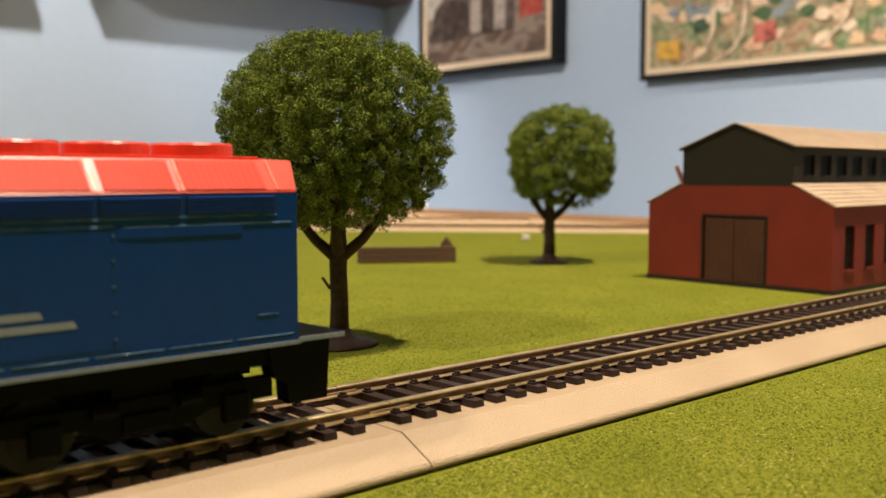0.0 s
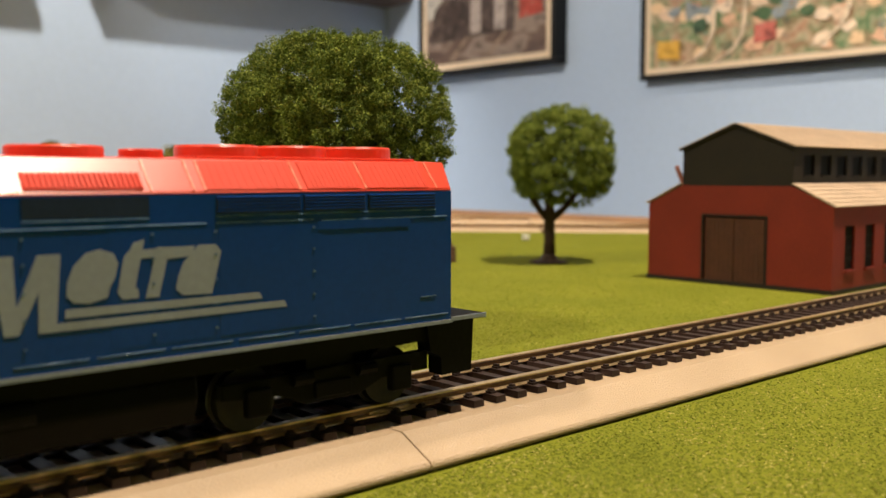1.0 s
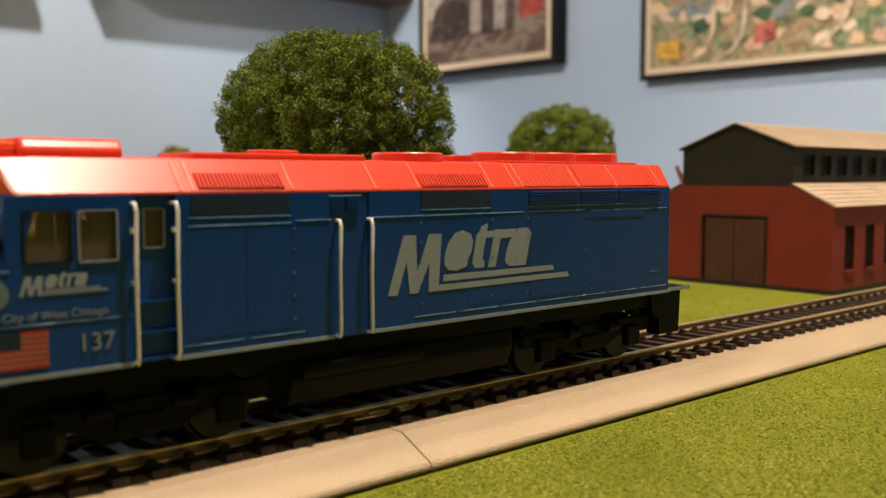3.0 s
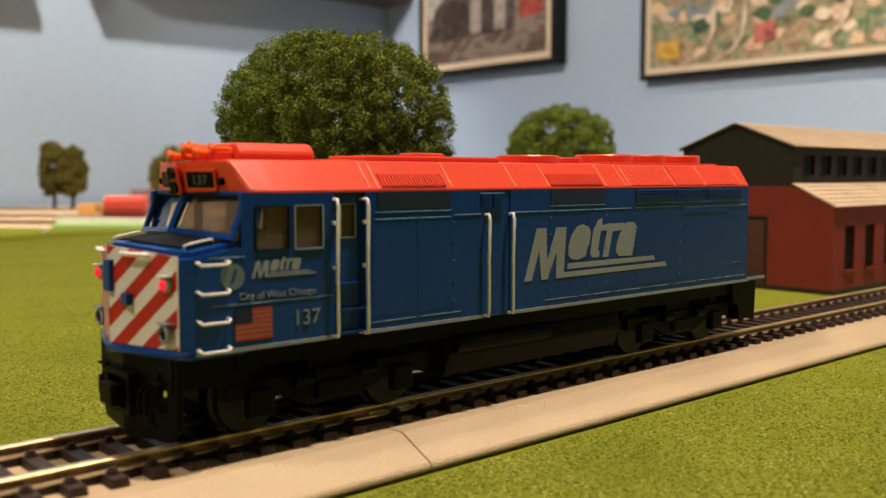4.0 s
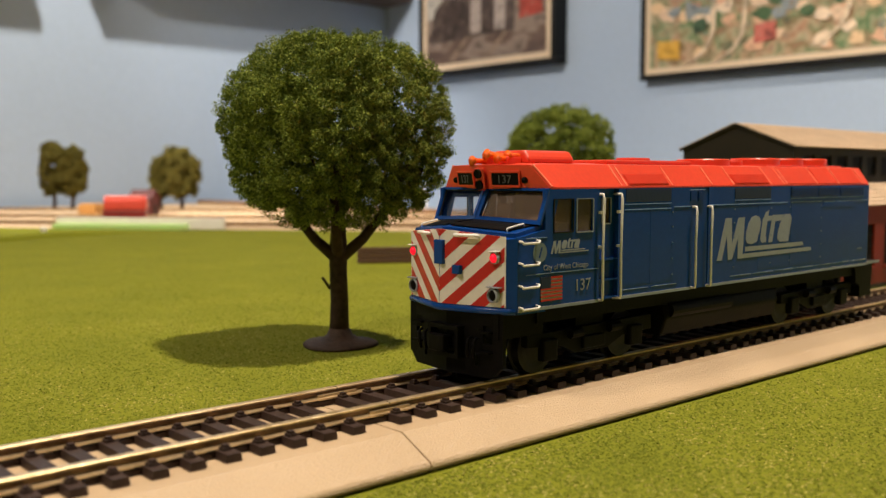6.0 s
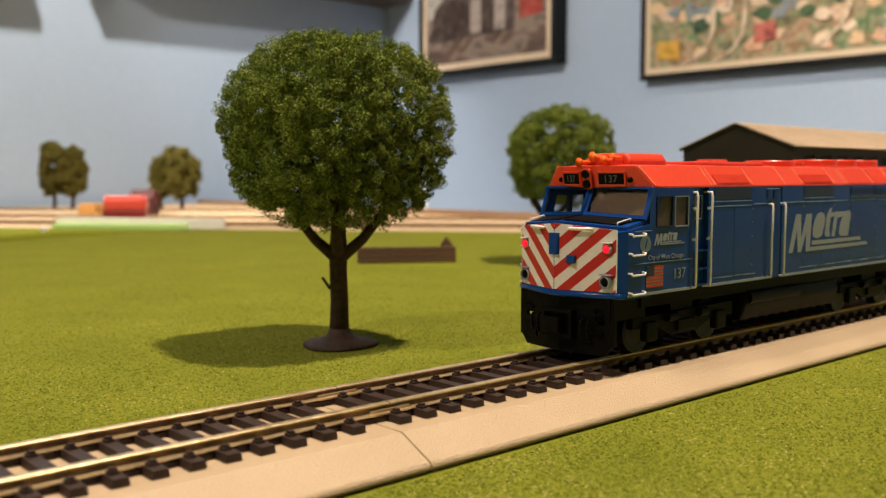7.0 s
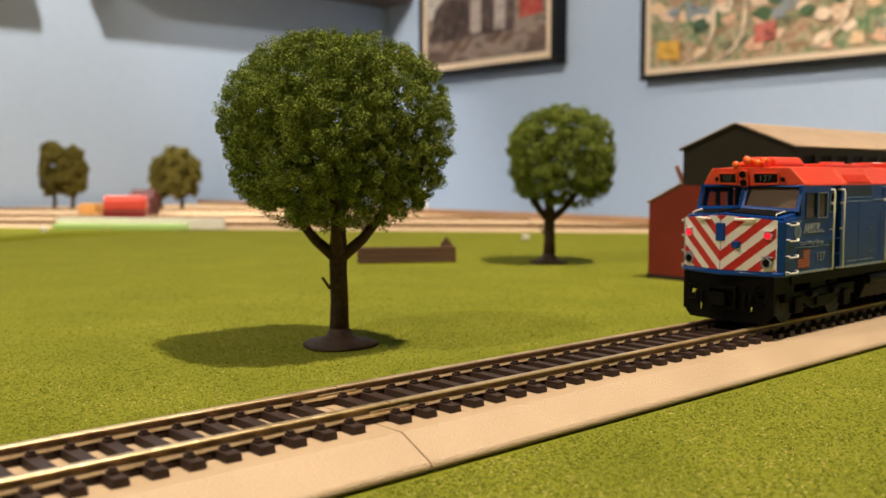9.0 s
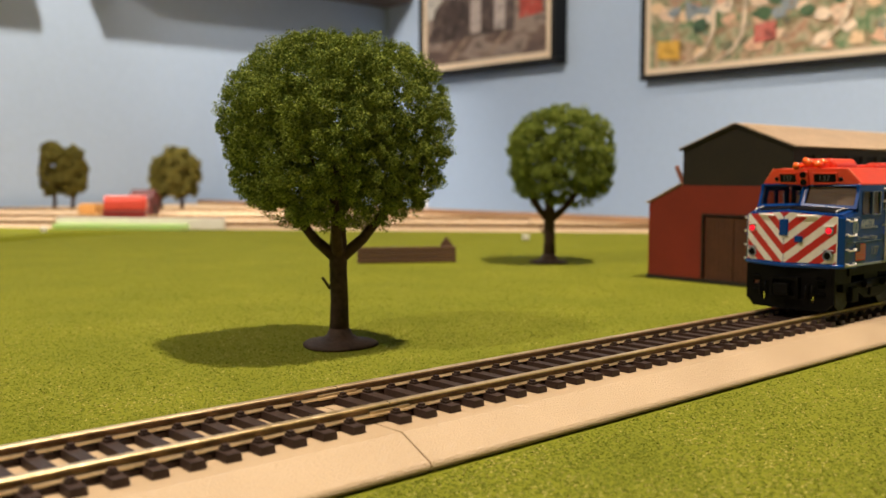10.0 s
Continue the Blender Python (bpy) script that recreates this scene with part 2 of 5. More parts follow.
mat_pts = [(-1.28, -0.93), (0.91, -0.93), (0.91, edge_y(0.91)), (edge_y(0.3) and 0.3, edge_y(0.3)), (-0.3, edge_y(-0.3)), (-1.28, 1.60)]
tagged(link("ground", prism(mat_pts, "z", -0.003, 0.0), M_GRASS), "green and yellow flocked grass mat", "grass mat", kind="structure")


seam = [Vector((0.18, 0.655, 0)), Vector((0.23, 0.681, 0)), Vector((0.283, 0.706, 0)), Vector((0.36, 0.724, 0))]
tagged(link("mat_seam", tube(bmesh.new(), seam, [0.0012, 0.0040, 0.0045, 0.0010], 8), M_GRASS), "low raised wrinkle in the grass mat", "mat seam", kind="structure")


def turf():
    """Loose foam grains on the mat near the track, too many to count."""
    rng = np.random.default_rng(5)
    n = 230000
    az = rng.uniform(math.radians(8), math.radians(75), n)
    d = 0.10 * (9.0 ** rng.random(n))
    x, y = EYE[0] + d * np.sin(az), EYE[1] + d * np.cos(az)
    keep = (np.abs(y) > 0.0285) & (x < 0.9) & (x * FN.x + y * FN.y < FAR0) & (rng.random(n) < np.clip((0.85 - d) / 0.55, 0, 1))
    x, y = x[keep], y[keep]
    n = len(x)
    s = rng.uniform(0.00018, 0.00046, n)
    base = np.array([[1, 0, -0.5], [-0.5, 0.87, -0.5], [-0.5, -0.87, -0.5], [0, 0, 0.9]])
    a = rng.uniform(0, 6.28, n)
    co, si = np.cos(a), np.sin(a)
    v = np.empty((n, 4, 3))
    for k in range(4):
        bx, by, bz = base[k]
        v[:, k, 0] = x + s * (bx * co - by * si) + rng.normal(0, 0.25, n) * s
        v[:, k, 1] = y + s * (bx * si + by * co) + rng.normal(0, 0.25, n) * s
        v[:, k, 2] = s * (0.25 + bz * rng.uniform(0.3, 0.6, n))
    f = (np.array([[0, 1, 3], [1, 2, 3], [2, 0, 3]])[None] + 4 * np.arange(n)[:, None, None]).reshape(-1, 3)
    me = bpy.data.meshes.new("turf")
    me.from_pydata(v.reshape(-1, 3).tolist(), [], f.tolist())
    me.materials.append(M_GRAIN)
    tagged(new("turf", me), "fine green and yellow foam turf grains", "grass", kind="stuff")


turf()


# ---- track ----
def roadbed_outline(w=0.0274, top=0.0188, z1=0.0060):
    half = [(w - 0.0006, 0.0002), (w - 0.0005, 0.0007), (w + 0.0002, 0.0011), (w + 0.0001, 0.0016), (w - 0.0003, 0.0021), (top, z1)]
    return [(-a, b) for a, b in half] + [(a, b) for a, b in reversed(half)]


def rail_outline(y):
    z = RAIL_TOP
    half = [(0.00175, z - 0.0020), (0.00175, z - 0.0018), (0.00045, z - 0.0015), (0.00045, z - 0.0007), (0.00090, z - 0.0004), (0.00090, z - 0.0001), (0.00075, z)]
    return [(y - a, b) for a, b in half] + [(y + a, b) for a, b in reversed(half)]


def tie_bm():
    z0, z1 = 0.0061, 0.00755
    bm = prism([(-0.0015, z0), (0.0015, z0), (0.00135, z1), (-0.00135, z1)], "y", -0.0148, 0.0148)
    for y in (-0.0091, 0.0091):
        for side in (-1, 1):
            yy = y + side * 0.0025
            box(bm, -0.0008, 0.0008, yy - 0.0009, yy + 0.0009, z1 - 0.0001, z1 + 0.0005)
            box(bm, -0.0005, 0.0005, yy - 0.0006, yy + 0.0006, z1 + 0.0005, z1 + 0.0010)
    return bm


def track(at, turn, x0, x1, label, joints=(), tie=None):
    """Roadbed, sleepers and two rails along local x."""
    t = thing("track", label, "railway track", at, turn=turn)
    cuts = [x0, *joints, x1]
    for a, b in zip(cuts, cuts[1:]):
        part("roadbed", prism(roadbed_outline(), "x", a + 0.00018, b - 0.00018), M_FOAM, t, "cream foam roadbed")
        for y in (-0.0091, 0.0091):
            o = part("rail", prism(rail_outline(y), "x", a + (0.0042 if joints and a == joints[0] else 0.0), b + (0.0040 if joints and b == joints[0] else 0.0)), M_RAIL, t, "brass rail with dark reflections coloured into its web")
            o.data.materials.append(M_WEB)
            # web and underside of the head get the painted dark reflection
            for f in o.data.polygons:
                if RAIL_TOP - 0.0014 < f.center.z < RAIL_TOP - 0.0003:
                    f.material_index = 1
    for x in joints:
        for y in (-0.0091, 0.0091):
            part("rail_joiner", boxes((x - 0.0010, x + 0.0092, y - 0.0016, y + 0.0016, RAIL_TOP - 0.0022, RAIL_TOP - 0.0017), (x - 0.0010, x + 0.0092, y - 0.0011, y + 0.0011, RAIL_TOP - 0.0017, RAIL_TOP - 0.0011), bevel=0.0001), M_RAIL, t, "brass rail joiner")
    for y in (-0.0091, 0.0091):
        part("sleeper_web", boxes((x0 + 0.002, x1 - 0.002, y - 0.0014, y + 0.0014, 0.0061, 0.0070)), tie or M_TIE, t, "plastic strip joining the sleepers")
    me = None
    x = x0 + 0.003
    while x < x1 - 0.002:
        if me is None:
            o = part("sleeper", tie_bm(), tie or M_TIE, t, "dusty brown sleeper" if tie else "black plastic sleeper")
            me = o.data
        else:
            o = new("sleeper", me)
            o.parent = t
        o.location = (x, 0, 0)
        x += 0.0066
        if joints and abs(x - joints[0]) < 0.0034:
            x = joints[0] + 0.0045
    return t


track((0, 0, 0), 0, -0.55, 0.90, "straight brass model railway track on cream foam roadbed", joints=(0.0935,))
FTURN = math.degrees(math.atan2(FT.y, FT.x))
for off, lo, hi in ((FAR0 + 0.027, -0.42, 0.95), (FAR0 + 0.185, -0.05, 0.85), (FAR0 + 0.40, 0.30, 0.80)):
    o = FN * off
    track((o.x, o.y, -0.0028), FTURN, lo, hi, "distant brass model railway track on cream foam roadbed", tie=M_FARTIE)


# ---- trees ----
def foliage(n, seed, centre, rad, leaf, lobes, squash=1.0, tuft=0.085, power=2.6, lump=0.042, flat=-0.80):
    """Leaf flakes in tufts over a lumpy crown with gaps."""
    rng = np.random.default_rng(seed)
    tufts = []
    while len(tufts) < lobes:
        d = rng.normal(size=3)
        d /= np.linalg.norm(d)
        k = rng.uniform(0.74, 0.95) if rng.random() < 0.72 else rng.uniform(0.35, 0.74)
        bulge = 1 + lump * (math.sin(3.1 * d[0] + 1.7 * seed) + math.sin(4.3 * d[1] + seed) + math.cos(5 * d[2] + 2 * seed))
        if d[2] < -0.8 and rng.random() < 0.5:
            continue
        d = d / (np.abs(d) ** power).sum() ** (1 / power)
        p = d * k * bulge * rad
        p[2] *= squash
        if p[2] < flat * rad * squash:
            p[2] = flat * rad * squash + rng.normal(0, 0.05) * rad
        tufts.append(p)
    tufts = np.array(tufts)
    which = rng.integers(0, lobes, n)
    size = rng.uniform(0.5, 1.15, lobes)[which] * rad * tuft
    off = rng.normal(size=(n, 3))
    off /= np.linalg.norm(off, axis=1)[:, None]
    off *= (rng.random(n) ** 0.45 * size)[:, None]
    c = tufts[which] + off + np.array(centre)
    u = rng.normal(size=(n, 3))
    u /= np.linalg.norm(u, axis=1)[:, None]
    w = np.cross(u, rng.normal(size=(n, 3)))
    w /= np.linalg.norm(w, axis=1)[:, None]
    s = rng.uniform(0.55, 1.3, n)[:, None] * leaf
    v = np.stack([c + u * s, c + w * s * 0.6, c - u * s, c - w * s * 0.6 + np.cross(u, w) * s * 0.3], 1).reshape(-1, 3)
    f = (np.array([[0, 1, 2], [0, 2, 3]])[None] + 4 * np.arange(n)[:, None, None]).reshape(-1, 3)
    me = bpy.data.meshes.new("crown")
    me.from_pydata(v.tolist(), [], f.tolist())
    return me, tufts + np.array(centre)


def tree(at, label, h, centre, rad, fork, r, base, limbs, n, seed, leaf, material, squash=1.0, lobes=1500, turn=0, **shape):
    t = thing("tree", label, "model tree", at, turn=turn, group="model trees")
    bm = bmesh.new()
    rng = random.Random(seed)
    if base:
        prof = [(0, 0), (base, 0.0001), (base * 1.02, 0.0006), (base * 0.93, 0.0014), (base * 0.55, 0.0021), (r * 1.45, 0.0036), (r * 1.1, 0.0058), (0, 0.0060)]
        b2 = lathe(prof, 28)
        for v in b2.verts:
            q = 1 + 0.05 * math.sin(3 * math.atan2(v.co.y, v.co.x) + seed)
            v.co.x *= q
            v.co.y *= q
        me = bpy.data.meshes.new("t")
        b2.to_mesh(me)
        b2.free()
        bm.from_mesh(me)
        bpy.data.meshes.remove(me)
    tube(bm, [(0, 0, 0.001), (0.0002, 0, fork * 0.5), (-0.0002, 0, fork * 0.85), (0, 0, fork), (0.0003, 0.0006, fork * 1.5), (0, 0, fork * 2.2)], [r * 1.15, r, r * 0.98, r * 1.05, r * 0.62, r * 0.28], 10)
    for a, up, out in limbs:
        e = Vector((math.cos(a) * out, math.sin(a) * out, up))
        s0 = Vector((0, 0, fork * 0.93))
        m1 = s0.lerp(e, 0.45) + Vector((0, 0, -0.0015))
        tube(bm, [s0, m1, e, e + Vector((e.x * 0.35, e.y * 0.35, 0.014))], [r * 0.72, r * 0.58, r * 0.42, r * 0.15], 8)
        for q in (-0.5, 0.6):
            e2 = e + Vector((math.cos(a + q) * 0.012, math.sin(a + q) * 0.012, 0.011))
            tube(bm, [e.lerp(s0, 0.15), e2], [r * 0.34, r * 0.12], 6)
    if base > 0.01:
        tube(bm, [(-r * 0.9 * 0.75, r * 0.66, 0.0185), (-0.0040, 0.0036, 0.0222)], [0.0006, 0.0005], 6)
    part("trunk", bm, M_TRUNK, t, "dark brown plastic trunk", smooth=True)
    me, tufts = foliage(n, seed, centre, rad, leaf, lobes, squash, **shape)
    me.materials.append(material)
    c = new("crown", me)
    c.parent = t
    tagged(c, "clumped green foam foliage crown")
    return t


CAMT = math.radians(-41.5)   # limbs spread along this bearing


def limbs_at(*sets):
    return [(CAMT + math.radians(a), up, out) for a, up, out in sets]


tree((0.1570, 0.0916, 0), "round green foam model tree on a brown disc base", 0.103, (-0.0010, 0.0009, 0.0686), 0.0346, 0.030, 0.0029, 0.0120,
     limbs_at((0, 0.046, 0.017), (180, 0.045, 0.016), (90, 0.05, 0.013), (-90, 0.05, 0.012)), 400000, 3, 0.00036, M_LEAF, squash=0.93, lobes=2600, tuft=0.075, power=2.8, lump=0.022, flat=-0.95)
tree((0.4250, 0.2420, 0), "smaller round green model tree beside the barn", 0.10, (0.0046, -0.0041, 0.0665), 0.0385, 0.029, 0.0036, 0.0118,
     limbs_at((0, 0.045, 0.018), (180, 0.045, 0.014), (90, 0.05, 0.012)), 120000, 8, 0.00060, M_LEAF, squash=0.83, lobes=900, tuft=0.10, power=2.05, lump=0.06, flat=-0.90)


# ---- barn ----
def barn():
    b = thing("barn", "red engine shed with dark clerestory and tan roof", "barn", (0.400, 0, 0))
    L = 0.30
    y0, y1, zl = 0.0460, 0.1480, 0.0405
    c0, c1 = 0.0665, 0.1272
    mid = (y0 + y1) / 2
    # gable end: red lower wall with a door opening
    dy0, dy1, dz = 0.0797, 0.1142, 0.0346
    outl = [(y0, 0), (dy0, 0), (dy0, dz), (dy1, dz), (dy1, 0), (y1, 0), (y1, zl), (c1, 0.0500), (c0, 0.0500), (y0, zl)]
    part("gable_wall", prism(outl, "x", 0, 0.002), M_BARN, b, "red boarded end wall")
    part("rear_wall", prism([(y0, 0), (y1, 0), (y1, zl), (c1, 0.05), (c0, 0.05), (y0, zl)], "x", L - 0.002, L), M_BARN, b)
    part("foundation", boxes((-0.0006, L + 0.0006, y0 - 0.0006, y1 + 0.0006, 0, 0.0022)), M_BARNDK, b)
    # track side: windows
    bm = bmesh.new()
    holes = []
    wx = [0.0098 + 0.0214 * i for i in range(13)]
    for x in wx:
        holes.append((x / L, (x + 0.0102) / L, 0.0108 / zl, 0.0315 / zl))
    panel(bm, (0.002, y0, 0), (L - 0.002, y0, 0), (L - 0.002, y0, zl), (0.002, y0, zl), holes, -0.0018)
    part("side_wall", bm, M_BARN, b, "red wall with tall windows")
    part("side_wall", boxes((0.002, L - 0.002, y1 - 0.0018, y1, 0, zl)), M_BARN, b)
    for h in holes:
        xa, xb = [0.002 + (L - 0.004) * q for q in h[:2]]
        w = part("window", boxes((xa, xb, y0 + 0.0012, y0 + 0.0017, 0.0108, 0.0315)), M_BLACK, b, "dark window")
        bars = bmesh.new()
        for q in (0.33, 0.67):
            box(bars, xa + (xb - xa) * q - 0.0003, xa + (xb - xa) * q + 0.0003, y0 + 0.0008, y0 + 0.0012, 0.0108, 0.0315)
        for z in (0.0160, 0.0212, 0.0264):
            box(bars, xa, xb, y0 + 0.0008, y0 + 0.0012, z - 0.00025, z + 0.00025)
        part("glazing_bar", bars, M_BARNDK, w)
        part("sill", boxes((xa - 0.0006, xb + 0.0006, y0 - 0.0010, y0 + 0.0006, 0.0096, 0.0108)), M_BARN, w)
    # doors
    for k, (a, c) in enumerate(((dy0 + 0.0008, mid - 0.0002), (mid + 0.0002, dy1 - 0.0008))):
        d = part("door", boxes((0.0008, 0.0018, a, c, 0.0004, dz - 0.0006), bevel=0.0001), M_BARNDOOR, b, "brown plank door")
        n = 6
        for i in range(n):
            ya, yb = a + (c - a) * i / n, a + (c - a) * (i + 1) / n
            part("plank", boxes((0.0004, 0.0009, ya + 0.00005, yb - 0.00005, 0.0005, dz - 0.0008)), M_BARNDOOR, d)
    for a in ((-0.0005, 0.0005, dy0 - 0.0010, dy0, 0, dz + 0.001), (-0.0005, 0.0005, dy1, dy1 + 0.0010, 0, dz + 0.001), (-0.0005, 0.0005, dy0, dy1, dz, dz + 0.001)):
        part("door_frame", boxes(a), M_BARNDK, b)
    # clerestory
    part("clerestory_gable", prism([(c0, 0.0500), (c1, 0.0500), (c1, 0.0685), (mid, 0.0798), (c0, 0.0685)], "x", 0.0002, 0.0022), M_BARNDK, b, "near-black boarded gable")
    part("clerestory_gable", prism([(c0, 0.0500), (c1, 0.0500), (c1, 0.0685), (mid, 0.0798), (c0, 0.0685)], "x", L - 0.0022, L - 0.0002), M_BARNDK, b)
    ch = [(x / L, (x + 0.011) / L, 0.28, 0.80) for x in [0.008 + 0.0172 * i for i in range(16)]]
    bm = panel(bmesh.new(), (0.0022, c0, 0.05), (L - 0.0022, c0, 0.05), (L - 0.0022, c0, 0.0685), (0.0022, c0, 0.0685), ch, -0.0015)
    part("clerestory_wall", bm, M_BARNDK, b, "dark wall with a row of small windows")
    part("clerestory_wall", boxes((0.0022, L - 0.0022, c1 - 0.0015, c1, 0.05, 0.0685)), M_BARNDK, b)
    for h in ch:
        xa, xb = [0.0022 + (L - 0.0044) * q for q in h[:2]]
        part("clerestory_window", boxes((xa, xb, c0 + 0.0009, c0 + 0.0013, 0.0552, 0.0648)), M_BLACK, b)
        part("clerestory_sill", boxes((xa, xb, c0 - 0.0007, c0 + 0.0004, 0.0545, 0.0552)), M_BARNDK, b)
    # roofs, in long boards
    for (ya, za), (yb, zb), k in (((c0 - 0.0016, 0.0683), (mid, 0.0806), 9), ((c1 + 0.0016, 0.0683), (mid, 0.0806), 9), ((y0 - 0.0014, 0.0401), (c0, 0.0508), 6), ((y1 + 0.0014, 0.0401), (c1, 0.0508), 6)):
        n = Vector((0, zb - za, -(yb - ya)))
        n = (n if n.z > 0 else -n).normalized()
        for i in range(k):
            a = Vector((0, ya + (yb - ya) * i / k, za + (zb - za) * i / k))
            c = Vector((0, ya + (yb - ya) * (i + 1.12) / k, za + (zb - za) * (i + 1.12) / k))
            if i == k - 1:
                c = Vector((0, yb, zb))
            lap = n * 0.00045
            pts = [(a + lap).yz, (c).yz, (c + n * 0.0006).yz, (a + n * 0.0006 + lap).yz]
            part("roof_board", prism(pts, "x", -0.0010, L + 0.0010), M_ROOF, b, "tan roof board" if i == 0 else "")
    part("fascia", prism([(c0 - 0.0016, 0.0675), (mid, 0.0796), (c1 + 0.0016, 0.0675), (c1 + 0.0016, 0.0687), (mid, 0.0808), (c0 - 0.0016, 0.0687)], "x", -0.0013, -0.0006), M_BARNDK, b)
    # leaning flue
    part("flue", tube(bmesh.new(), [(0.0035, c1 + 0.0012, 0.0490), (0.0035, c1 + 0.0062, 0.0600)], 0.0012, 10), mat("rusty_flue", (0.35, 0.12, 0.07), 0.6), b, "small leaning rust-red flue")


barn()


# ---- locomotive: x from the nose corner back, z from the rail top ----
HW = 0.01735
ZS, ZE, ZT = 0.0161, 0.0423, 0.0479
ZN = 0.0155   # bottom of the nose
LEN = 0.168
RIDGE = -0.0050
FACE_Y = 0.0157
TOPW = 0.0129     # half width of the flat of the roof


def chevrons(parent):
    """Red and white slanting stripes on the two halves of the nose."""
    band, slope, z_first = 0.00305, 0.83, 0.0197
    z0, z1 = 0.0171, 0.0336
    for s in (-1, 1):
        a, c = Vector((RIDGE, 0, 0)), Vector((0, s * FACE_Y, 0))
        run = (c - a).length
        along = (c - a) / run
        out = Vector((-1, 0, 0)) - along * along.dot(Vector((-1, 0, 0)))
        out.normalize()

        def top(u):
            return z1 - 0.0013 * u / run

        def sheet(poly, lift, thick):
            bm = bmesh.new()
            lo = [bm.verts.new(a + along * u + Vector((0, 0, z)) + out * lift) for u, z in poly]
            hi = [bm.verts.new(v.co + out * thick) for v in lo]
            bm.faces.new(lo)
            bm.faces.new(hi)
            for i in range(len(poly)):
                j = (i + 1) % len(poly)
                bm.faces.new((lo[i], lo[j], hi[j], hi[i]))
            return bm
        part("stripe_panel", sheet([(0.0001, z0), (run, z0), (run, top(run)), (0.0001, top(0))], 0.00002, 0.0001), M_WHITE, parent, "white nose panel")

        def clip(poly, f):
            res = []
            for i, p in enumerate(poly):
                q = poly[(i + 1) % len(poly)]
                fp, fq = f(p), f(q)
                if fp >= 0:
                    res.append(p)
                if (fp >= 0) != (fq >= 0):
                    k = fp / (fp - fq)
                    res.append((p[0] + (q[0] - p[0]) * k, p[1] + (q[1] - p[1]) * k))
            return res
        for i in range(-3, 4):
            w0 = z_first + 2 * i * band
            poly = [(0.0, z0), (run - 0.0003, z0), (run - 0.0003, top(run)), (0.0, top(0))]
            poly = clip(poly, lambda p: p[1] - slope * p[0] - w0)
            if len(poly) > 2:
                poly = clip(poly, lambda p: w0 + band - (p[1] - slope * p[0]))
            if len(poly) > 2:
                part("red_stripe", sheet(poly, 0.00012, 0.00006), M_STRIPE, parent, "red slanting stripe")


def grab(parent, pts, r=0.00042, label="white wire grab iron"):
    return part("grab_iron", tube(bmesh.new(), pts, r, 8), M_WIRE, parent, label, smooth=True)


def brow_x(y, z):
    """Front of the cab roof: a shallow V, leaning forward a little."""
    low = 0.0122 - 0.0040 * (1 - abs(y) / HW)
    high = 0.0105 - 0.0034 * (1 - min(1, abs(y) / TOPW))
    return low + (high - low) * min(1, max(0, (z - ZE) / (0.0477 - ZE)))


